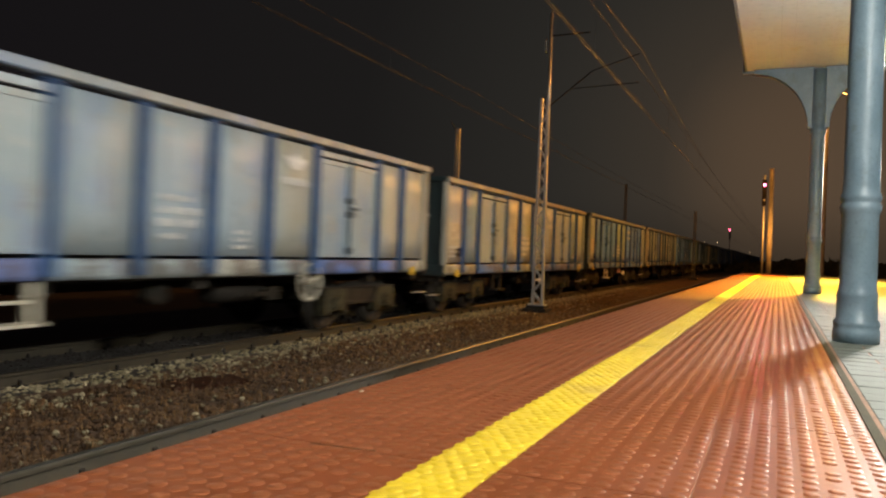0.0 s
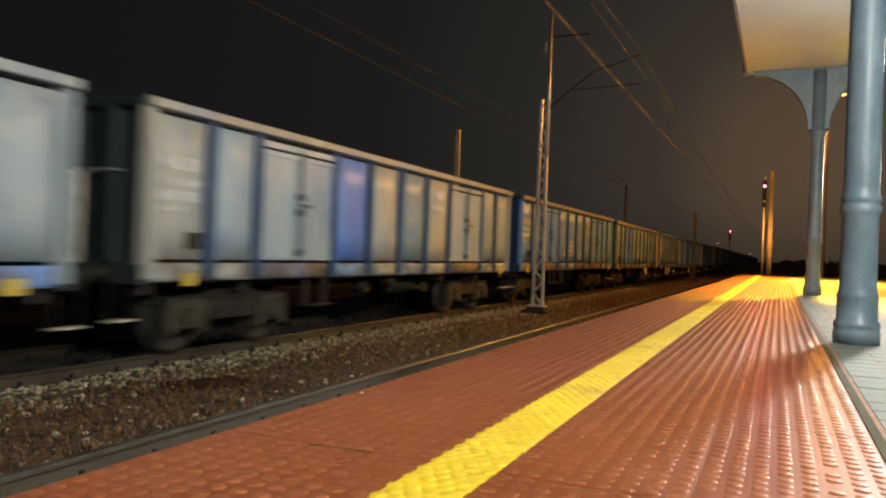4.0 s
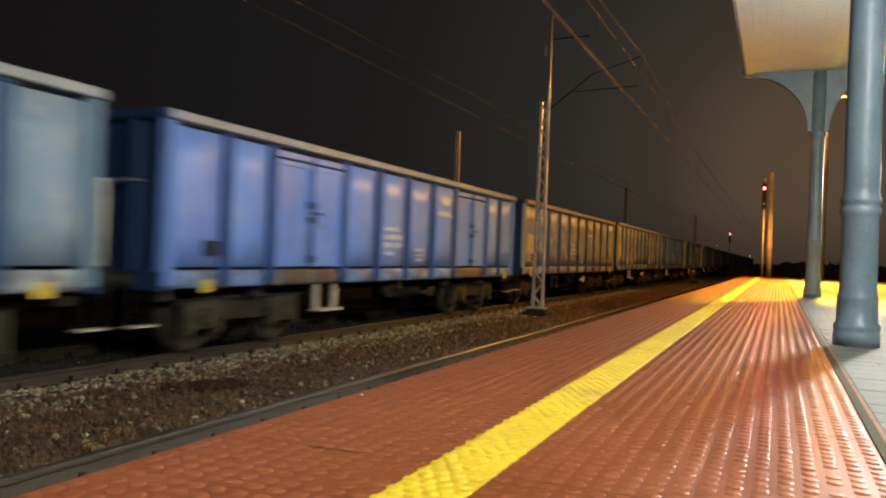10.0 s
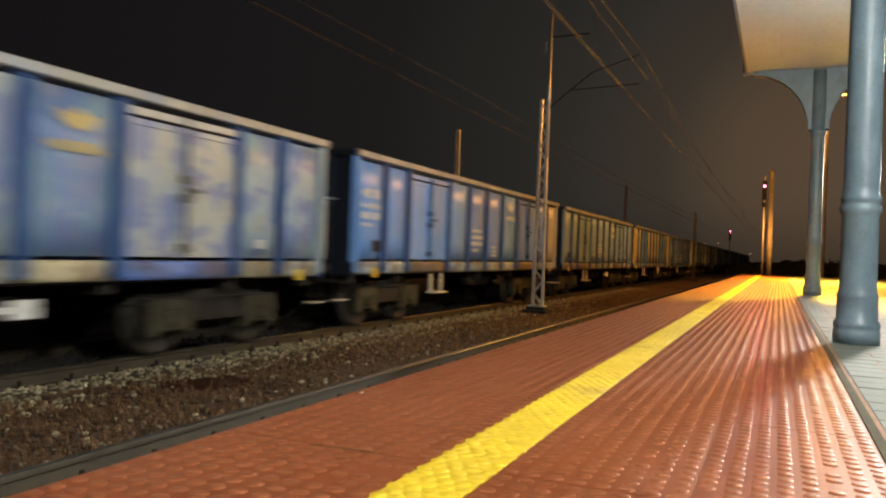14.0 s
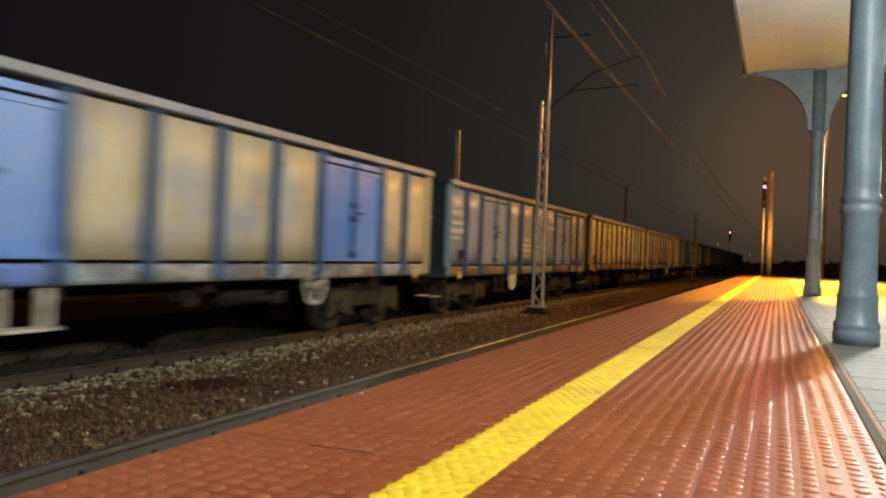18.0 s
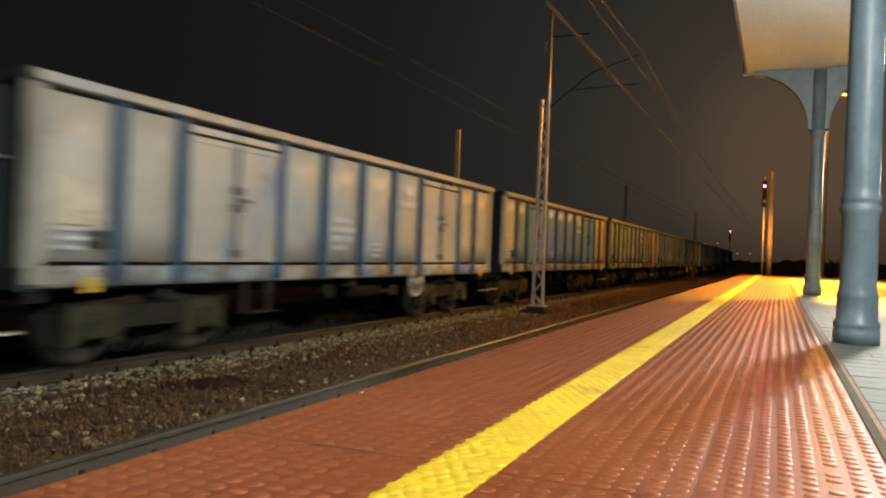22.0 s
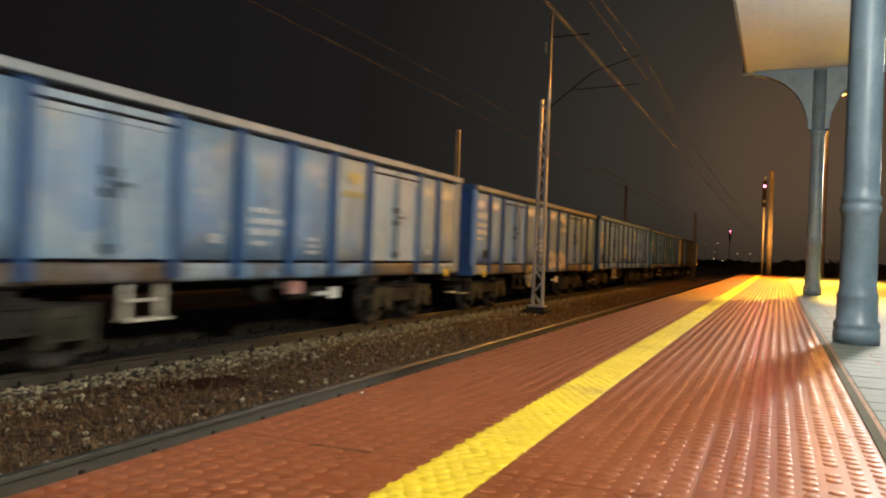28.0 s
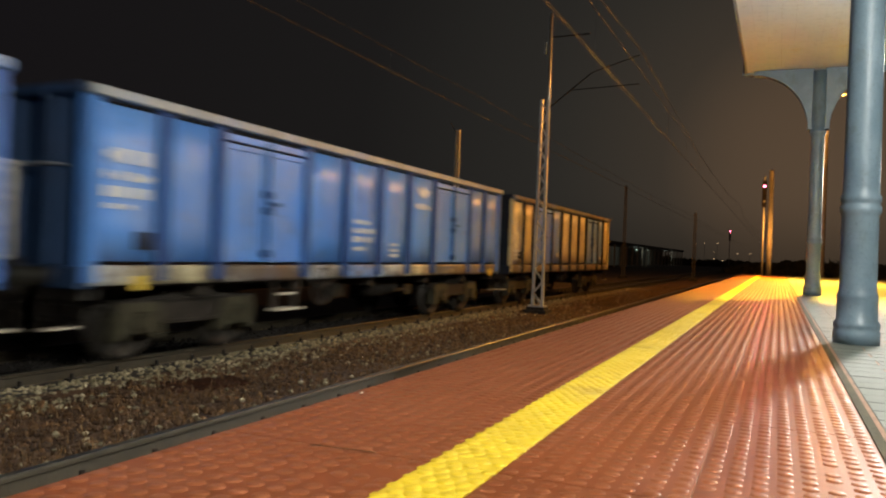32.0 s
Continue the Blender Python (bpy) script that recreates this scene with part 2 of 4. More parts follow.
for dulled in (M_POST, M_END, M_GRIME, M_DUST, M_BLACK, M_WHEEL):
    dulled.node_tree.nodes["Principled BSDF"].inputs["Specular IOR Level"].default_value = 0.14
for enamel in (M_BLUE, M_FRESH):
    enamel.node_tree.nodes["Principled BSDF"].inputs["Specular IOR Level"].default_value = 0.55
M_RED.node_tree.nodes["Principled BSDF"].inputs["Specular IOR Level"].default_value = 0.12
wet(M_STUD, 0.14, 0.18)
M_STUD.node_tree.nodes["Principled BSDF"].inputs["Specular IOR Level"].default_value = 0.08
wet(M_RED, 0.05, 0.28)
M_BOARD.node_tree.nodes["Principled BSDF"].inputs["Specular IOR Level"].default_value = 0.08
M_KERB.node_tree.nodes["Principled BSDF"].inputs["Specular IOR Level"].default_value = 0.12

# ---- building blocks ----
def box(bm, x0, x1, y0, y1, z0, z1):
    v = [bm.verts.new(c) for c in ((x0, y0, z0), (x1, y0, z0), (x1, y1, z0), (x0, y1, z0), (x0, y0, z1), (x1, y0, z1), (x1, y1, z1), (x0, y1, z1))]
    for f in ((3, 2, 1, 0), (4, 5, 6, 7), (0, 1, 5, 4), (1, 2, 6, 5), (2, 3, 7, 6), (3, 0, 4, 7)):
        bm.faces.new([v[i] for i in f])


def soft_box(bm, x0, x1, y0, y1, z0, z1, r):
    """A box whose upper edges are chamfered."""
    rings = ((0, z0), (0, z1 - r), (r, z1))
    loops = [[bm.verts.new(c) for c in ((x0 + e, y0 + e, z), (x1 - e, y0 + e, z), (x1 - e, y1 - e, z), (x0 + e, y1 - e, z))] for e, z in rings]
    for a, b in zip(loops, loops[1:]):
        for i in range(4):
            bm.faces.new((a[i], a[(i + 1) % 4], b[(i + 1) % 4], b[i]))
    bm.faces.new(loops[-1])
    bm.faces.new(loops[0][::-1])


def tube(bm, a, b, r, seg=8, r2=None):
    a, b = Vector(a), Vector(b)
    q = (b - a).to_track_quat("Z", "Y")
    rings = []
    for c, rad in ((a, r), (b, r if r2 is None else r2)):
        rings.append([bm.verts.new(c + q @ Vector((rad * math.cos(k * math.tau / seg), rad * math.sin(k * math.tau / seg), 0))) for k in range(seg)])
    for k in range(seg):
        f = bm.faces.new((rings[0][k], rings[0][(k + 1) % seg], rings[1][(k + 1) % seg], rings[1][k]))
        f.smooth = seg > 6
    bm.faces.new(rings[0][::-1])
    bm.faces.new(rings[1])


def turned(bm, profile, seg=24, axis=None):
    """A body of revolution about the z axis from (radius, z) pairs."""
    rings = [[bm.verts.new((r * math.cos(k * math.tau / seg), r * math.sin(k * math.tau / seg), z)) for k in range(seg)] for r, z in profile]
    for a, b in zip(rings, rings[1:]):
        for k in range(seg):
            bm.faces.new((a[k], a[(k + 1) % seg], b[(k + 1) % seg], b[k])).smooth = True
    bm.faces.new(rings[0][::-1])
    bm.faces.new(rings[-1])
    if axis:
        bmesh.ops.transform(bm, matrix=axis, verts=[v for ring in rings for v in ring])


def extrude_profile(bm, pts, y0, y1, axis="y"):
    """A prism: the closed profile (u, z) drawn out along y, or along x."""
    put = (lambda u, z, s: (u, s, z)) if axis == "y" else (lambda u, z, s: (s, u, z))
    a = [bm.verts.new(put(u, z, y0)) for u, z in pts]
    b = [bm.verts.new(put(u, z, y1)) for u, z in pts]
    for i in range(len(pts)):
        j = (i + 1) % len(pts)
        bm.faces.new((a[i], b[i], b[j], a[j]))
    bm.faces.new(a[::-1])
    bm.faces.new(b)


def mesh_of(bm, name, material):
    bmesh.ops.recalc_face_normals(bm, faces=bm.faces)
    me = bpy.data.meshes.new(name)
    bm.to_mesh(me)
    bm.free()
    for m in material if isinstance(material, (list, tuple)) else (material,):
        me.materials.append(m)
    return me


SHARED = {}


def shared(key, material, draw, *args):
    """One mesh for all alike pieces."""
    if key not in SHARED:
        bm = bmesh.new()
        draw(bm, *args)
        SHARED[key] = mesh_of(bm, str(key), material)
    return SHARED[key]


def piece(name, me, parent, place=(0, 0, 0), label="", colour=None, turn=None):
    ob = new(name, me)
    ob.parent = parent
    ob.matrix_basis = Matrix.Translation(place) @ (turn if turn is not None else Matrix())
    if colour:
        ob.color = colour
    return tagged(ob, label) if label else ob


def part(name, bm, material, parent, label=""):
    ob = new(name, mesh_of(bm, name, material))
    ob.parent = parent
    return tagged(ob, label) if label else ob


def thing(name, label, category, m=None, group="", kind=""):
    ob = new(name)
    ob.empty_display_size = 0.2
    if m is not None:
        ob.matrix_basis = m
    return tagged(ob, label, category, group, kind)

# ---- the freight train ----
PITCH_M = 14.04
HALF = 6.5
TOP_Z, BOT_Z = 3.09, 0.955
# bays along a side, from the leading end: width and whether it is a door
DOOR_BAYS = [(1.10, 0), (0.98, 0), (2.02, 1), (1.20, 0), (1.20, 0), (1.20, 0), (1.20, 0), (2.02, 1), (0.98, 0), (1.10, 0)]
PLAIN_BAYS = [(1.3, 0)] * 10
TINT = {"B": (0.100, 0.265, 0.74), "b": (0.140, 0.310, 0.71), "q": (0.075, 0.235, 0.64), "n": (0.185, 0.325, 0.66), "h": (0.168, 0.282, 0.388), "g": (0.318, 0.392, 0.436), "c": (0.412, 0.415, 0.368),
        "t": (0.205, 0.310, 0.332), "u": (0.105, 0.215, 0.60), "y": (0.555, 0.480, 0.285), "r": (0.115, 0.08, 0.048), "d": (0.04, 0.05, 0.08), "k": (0.290, 0.345, 0.385), "m": (0.160, 0.300, 0.75), "v": (0.100, 0.240, 0.60), "e": (0.40, 0.43, 0.35), "w": (0.205, 0.295, 0.50), "f": (0.140, 0.290, 0.80)}


def draw_panel(bm, w, h, bulge):
    """A pressed sheet, bulging a little outwards, 4 cm thick; its back lies at x = 0."""
    nx, nz = 3, 4
    grid = [[bm.verts.new((0.03 + bulge * math.sin(math.pi * i / nx) * math.sin(math.pi * k / nz), -w / 2 + w * i / nx, h * k / nz)) for k in range(nz + 1)] for i in range(nx + 1)]
    for i in range(nx):
        for k in range(nz):
            bm.faces.new((grid[i][k], grid[i + 1][k], grid[i + 1][k + 1], grid[i][k + 1])).smooth = True
    back = [bm.verts.new(c) for c in ((-0.01, -w / 2, 0), (-0.01, w / 2, 0), (-0.01, w / 2, h), (-0.01, -w / 2, h))]
    bm.faces.new(back[::-1])
    rim = [grid[i][0] for i in range(nx + 1)], [grid[nx][k] for k in range(nz + 1)], [grid[i][nz] for i in range(nx, -1, -1)], [grid[0][k] for k in range(nz, -1, -1)]
    for e, edge in enumerate(rim):
        bm.faces.new([back[e]] + edge + [back[(e + 1) % 4]])


def draw_post(bm):
    extrude_rows = [(0.105, 0.0), (0.105, 0.012), (0.07, 0.085), (-0.07, 0.085), (-0.105, 0.012), (-0.105, 0.0)]
    a = [bm.verts.new((x, y, 0.0)) for y, x in extrude_rows]
    b = [bm.verts.new((x, y, 1.98)) for y, x in extrude_rows]
    for i in range(6):
        j = (i + 1) % 6
        bm.faces.new((a[i], b[i], b[j], a[j]))
    bm.faces.new(a[::-1])
    bm.faces.new(b)


def draw_rim(bm):
    extrude_profile(bm, [(1.30, 2.985), (1.455, 2.985), (1.47, 3.0), (1.47, 3.085), (1.455, 3.10), (1.30, 3.10)], -HALF - 0.02, HALF + 0.02)


def draw_leaf(bm, w):
    """A door leaf with a raised frame."""
    box(bm, -0.01, 0.025, -w / 2, w / 2, 0, 1.57)
    for y in (-w / 2 + 0.03, w / 2 - 0.03):
        box(bm, 0.025, 0.05, y - 0.03, y + 0.03, 0, 1.57)
    for z in (0.04, 1.53):
        box(bm, 0.025, 0.045, -w / 2, w / 2, z - 0.035, z + 0.035)


def draw_latch(bm):
    tube(bm, (0.075, 0, 0.02), (0.075, 0, 1.68), 0.022, 6)
    for z in (0.12, 0.72, 0.95):
        box(bm, 0.03, 0.11, -0.075, 0.075, z - 0.05, z + 0.05)
    box(bm, 0.09, 0.12, -0.02, 0.24, 0.80, 0.85)


def draw_header(bm, w):
    box(bm, -0.01, 0.05, -w / 2, w / 2, 0, 0.085)


def draw_end(bm):
    """The end wall of one piece; outwards is +y."""
    box(bm, -1.36, 1.36, -0.05, 0.0, 0.98, 3.0)


def draw_end_beam(bm, z0, z1, out):
    extrude_profile(bm, [(-0.06, z0), (out, z0), (out + 0.01, z0 + 0.02), (out + 0.01, z1 - 0.02), (out, z1), (-0.06, z1)], -1.40, 1.40, "x")


def draw_rib(bm):
    extrude_profile(bm, [(-0.07, 0), (-0.04, 0.09), (0.04, 0.09), (0.07, 0)], 1.18, 2.98, "y")
    for v in bm.verts:
        v.co = (v.co.x, v.co.z, v.co.y)


def draw_underframe(bm):
    for s in (-1, 1):
        extrude_profile(bm, [(s * 1.16, 0.93), (s * 1.31, 0.93), (s * 1.31, 1.02), (s * 1.16, 1.02)], -HALF, HALF)
        extrude_profile(bm, [(s * 0.18, 0.74), (s * 0.30, 0.74), (s * 0.30, 1.02), (s * 0.18, 1.02)], -HALF, HALF)
    for y in (-6.3, -4.5, -2.4, 0, 2.4, 4.5, 6.3):
        box(bm, -1.25, 1.25, y - 0.09, y + 0.09, 0.80, 1.0)


def draw_floor(bm):
    box(bm, -1.33, 1.33, -HALF + 0.06, HALF - 0.06, 1.02, 1.09)


def draw_tank(bm):
    turned(bm, [(0.1, -0.55), (0.17, -0.5), (0.19, -0.4), (0.19, 0.4), (0.17, 0.5), (0.1, 0.55)], 16, Matrix.Rotation(radians(90), 4, "X"))


def draw_valve(bm):
    tube(bm, (-0.12, 0, 0), (0.12, 0, 0), 0.13, 14)
    tube(bm, (0, 0, 0), (0, 0, 0.3), 0.05, 8)
    box(bm, -0.05, 0.05, -0.2, -0.1, -0.04, 0.3)


def draw_side_frame(bm):
    """A cast side beam, deep in the middle, with its flanges standing proud."""
    pts = [(-1.30, 0.60), (-1.30, 0.72), (-0.55, 0.76), (-0.42, 0.82), (0.42, 0.82), (0.55, 0.76), (1.30, 0.72), (1.30, 0.60), (0.60, 0.56), (0.46, 0.42), (-0.46, 0.42), (-0.60, 0.56)]
    extrude_profile(bm, pts, -0.05, 0.05, "x")
    lower = [(-0.60, 0.56), (-0.46, 0.42), (0.46, 0.42), (0.60, 0.56), (0.60, 0.60), (0.44, 0.46), (-0.44, 0.46), (-0.60, 0.60)]
    extrude_profile(bm, lower, -0.09, 0.09, "x")
    extrude_profile(bm, [(-1.30, 0.70), (1.30, 0.70), (1.30, 0.73), (-1.30, 0.73)], -0.09, 0.09, "x")


def draw_guard(bm):
    """The horn guide round an axle box: two legs and a bridge, with rounded shoulders."""
    pts = [(-0.36, -0.20), (-0.36, 0.14), (-0.30, 0.24), (0.30, 0.24), (0.36, 0.14), (0.36, -0.20), (0.24, -0.20), (0.21, -0.16), (0.21, 0.12), (-0.21, 0.12), (-0.21, -0.16), (-0.24, -0.20)]
    extrude_profile(bm, pts, -0.08, 0.10, "x")


def draw_bolster(bm):
    extrude_profile(bm, [(-0.22, 0.42), (0.22, 0.42), (0.22, 0.70), (0.18, 0.74), (-0.18, 0.74), (-0.22, 0.70)], -0.94, 0.94, "x")


def draw_headstock(bm):
    box(bm, -0.94, 0.94, -0.05, 0.05, 0.52, 0.64)


def draw_axlebox(bm):
    box(bm, -0.10, 0.10, -0.20, 0.20, -0.13, 0.13)
    tube(bm, (0.10, 0, 0), (0.155, 0, 0), 0.115, 14, 0.10)
    for k in range(4):
        a = math.tau * (k + 0.5) / 4
        tube(bm, (0.15, 0.085 * math.cos(a), 0.085 * math.sin(a)), (0.17, 0.085 * math.cos(a), 0.085 * math.sin(a)), 0.018, 6)


def draw_spring(bm):
    turned(bm, [(0.055, 0), (0.085, 0.01)] + [(0.085 - 0.022 * (k % 2), 0.02 + 0.022 * k) for k in range(9)] + [(0.055, 0.23)], 12)


def draw_wheelset(bm):
    tube(bm, (-0.98, 0, 0), (0.98, 0, 0), 0.08, 10)
    for s in (-1, 1):
        turned(bm, [(0.11, -0.07), (0.13, -0.06), (0.36, -0.02), (0.40, -0.065), (0.46, -0.065), (0.46, 0.055), (0.49, 0.065), (0.49, 0.09), (0.40, 0.09), (0.36, 0.03), (0.14, 0.06), (0.1, 0.1)],
               28, Matrix.Translation((s * 0.80, 0, 0)) @ Matrix.Rotation(radians(-90 * s), 4, "Y"))


def draw_buffer(bm):
    turned(bm, [(0.13, 0.0), (0.13, 0.06), (0.105, 0.07), (0.105, 0.3), (0.075, 0.31), (0.075, 0.47), (0.22, 0.475), (0.22, 0.5), (0.18, 0.515), (0.01, 0.52)], 18, Matrix.Rotation(radians(-90), 4, "X"))


def draw_hook(bm):
    box(bm, -0.045, 0.045, 0, 0.34, -0.05, 0.05)
    box(bm, -0.045, 0.045, 0.28, 0.36, -0.05, 0.13)
    for s in (-1, 1):
        tube(bm, (s * 0.07, 0.30, 0.02), (s * 0.07, 0.42, -0.36), 0.018, 6)
    tube(bm, (-0.09, 0.42, -0.36), (0.09, 0.42, -0.36), 0.024, 6)
    tube(bm, (0.34, 0.05, -0.05), (0.34, 0.30, -0.38), 0.022, 6)
    tube(bm, (0.34, 0.30, -0.38), (0.26, 0.42, -0.34), 0.022, 6)


def draw_handwheel(bm, filled):
    """A brake handwheel: rim, hub and three spokes, or a pressed disc with two wedge-shaped windows."""
    seg, ring, r, t = 24, 8, 0.285, 0.028
    rim = [[bm.verts.new((t * math.sin(math.tau * j / ring), (r + t * math.cos(math.tau * j / ring)) * math.cos(math.tau * k / seg), (r + t * math.cos(math.tau * j / ring)) * math.sin(math.tau * k / seg)))
            for j in range(ring)] for k in range(seg)]
    for k in range(seg):
        for j in range(ring):
            bm.faces.new((rim[k][j], rim[(k + 1) % seg][j], rim[(k + 1) % seg][(j + 1) % ring], rim[k][(j + 1) % ring])).smooth = True
    if filled:
        steps = (0.04, 0.07, 0.24, 0.275)
        skin = [[[bm.verts.new((x, q * math.cos(math.tau * k / seg), q * math.sin(math.tau * k / seg))) for k in range(seg)] for q in steps] for x in (0.008, -0.008)]
        for k in range(seg):
            n = (k + 1) % seg
            for i in range(3):
                if i != 1 or k not in (0, 1, 16, 17):
                    bm.faces.new((skin[0][i][k], skin[0][i + 1][k], skin[0][i + 1][n], skin[0][i][n]))
                    bm.faces.new((skin[1][i][n], skin[1][i + 1][n], skin[1][i + 1][k], skin[1][i][k]))
    for k in range(3):
        a = math.tau * k / 3 + 0.3
        tube(bm, (0, 0, 0), (0, r * math.cos(a), r * math.sin(a)), 0.026, 6)
    tube(bm, (-0.16, 0, 0), (0.04, 0, 0), 0.05, 10)


def draw_step(bm, rung):
    """A boarding step: two hangers and a tread, with a middle rung on some wagons."""
    for y in (-0.27, 0.27):
        box(bm, -0.02, 0.02, y - 0.05, y + 0.05, -0.40, 0.0)
    for f in bm.faces:
        f.material_index = 1
    if rung:
        box(bm, -0.03, 0.05, -0.22, 0.22, -0.215, -0.18)
    soft_box(bm, -0.07, 0.14, -0.32, 0.32, -0.435, -0.40, 0.008)


def draw_ladder(bm):
    for x in (-0.2, 0.2):
        tube(bm, (x, 0.16, 0.0), (x, 0.16, 0.95), 0.036, 8)
        for z in (0.02, 0.93):
            tube(bm, (x, 0.0, z), (x, 0.16, z), 0.02, 6)
    for k in range(4):
        tube(bm, (-0.2, 0.16, 0.08 + 0.26 * k), (0.2, 0.16, 0.08 + 0.26 * k), 0.022, 6)


def draw_foot_step(bm):
    """A shunter's step at a wagon's corner: a bent strap and a bright tread."""
    for y in (-0.16, 0.16):
        box(bm, -0.01, 0.01, y - 0.01, y + 0.01, -0.42, 0.0)
    for f in bm.faces:
        f.material_index = 1
    box(bm, -0.08, 0.08, -0.17, 0.17, -0.44, -0.42)


def draw_grab_rail(bm):
    tube(bm, (-0.26, 0.10, 0), (0.26, 0.10, 0), 0.016, 6)
    for x in (-0.26, 0.26):
        tube(bm, (x, 0, 0), (x, 0.11, 0), 0.018, 6)


def draw_lever(bm):
    """The changeover lever with its white plate."""
    box(bm, -0.02, 0.02, -0.36, 0.1, -0.03, 0.03)
    soft_box(bm, 0.0, 0.035, 0.0, 0.30, -0.09, 0.10, 0.01)


def draw_plate(bm, w, h):
    box(bm, 0, 0.012, -w / 2, w / 2, -h / 2, h / 2)


def draw_bars(bm, rows):
    """Lines of unreadable lettering as worn strokes, broken into words: (offset, width, height, z)."""
    r = random.Random(4)
    for y, w, h, z in rows:
        a, left = y - w / 2, r.randint(2, 5)
        while a < y + w / 2 - 0.02:
            b = min(a + h * r.uniform(0.42, 0.7), y + w / 2)
            cut = h * r.choice((0, 0, 0, 0.25, 0.4))
            box(bm, 0, 0.006, a, b, z - h / 2 + (cut if r.random() < 0.5 else 0), z + h / 2 - (cut if r.random() < 0.5 else 0))
            left -= 1
            a = b + h * (0.16 if left else 0.7)
            left = left or r.randint(2, 6)


def draw_badge(bm):
    """A plain winged shape."""
    a = [bm.verts.new((0.004, y, z)) for y, z in ((-0.26, 0.10), (-0.10, 0.05), (0.02, 0.15), (0.14, 0.06), (0.30, 0.09), (0.20, -0.03), (0.06, -0.10), (-0.08, -0.08), (-0.20, -0.01))]
    b = [bm.verts.new((-0.004, v.co.y, v.co.z)) for v in a]
    bm.faces.new(a)
    bm.faces.new(b[::-1])
    for k in range(9):
        bm.faces.new((a[k], b[k], b[(k + 1) % 9], a[(k + 1) % 9]))


def draw_scrawl(bm):
    """A painted round letter-like blob of two loops."""
    for cy, cz, r in ((-0.22, 0.0, 0.27), (0.24, -0.03, 0.22)):
        seg = 16
        outer = [bm.verts.new((0.003, cy + r * math.cos(k * math.tau / seg), cz + r * 1.1 * math.sin(k * math.tau / seg))) for k in range(seg)]
        inner = [bm.verts.new((0.003, cy + r * 0.35 * math.cos(k * math.tau / seg), cz + r * 0.4 * math.sin(k * math.tau / seg))) for k in range(seg)]
        for k in range(seg):
            bm.faces.new((outer[k], outer[(k + 1) % seg], inner[(k + 1) % seg], inner[k]))


TEXT_MID = [(-0.05, 0.62, 0.075, 0.30), (0.0, 0.74, 0.085, 0.15), (-0.02, 0.70, 0.095, 0.0), (-0.14, 0.42, 0.07, -0.16)]
TEXT_FRONT = [(0, 0.62, 0.16, 0.34), (0.03, 0.70, 0.10, 0.12), (0.0, 0.66, 0.12, -0.06), (-0.1, 0.40, 0.06, -0.22)]
TEXT_LOW = [(0, 0.5, 0.05, 0.12), (0.02, 0.44, 0.05, 0.02), (-0.03, 0.4, 0.05, -0.08)]
TEXT_SMALL = [(0, 0.34, 0.06, 0.10), (0, 0.34, 0.06, 0.0), (0, 0.34, 0.06, -0.1)]

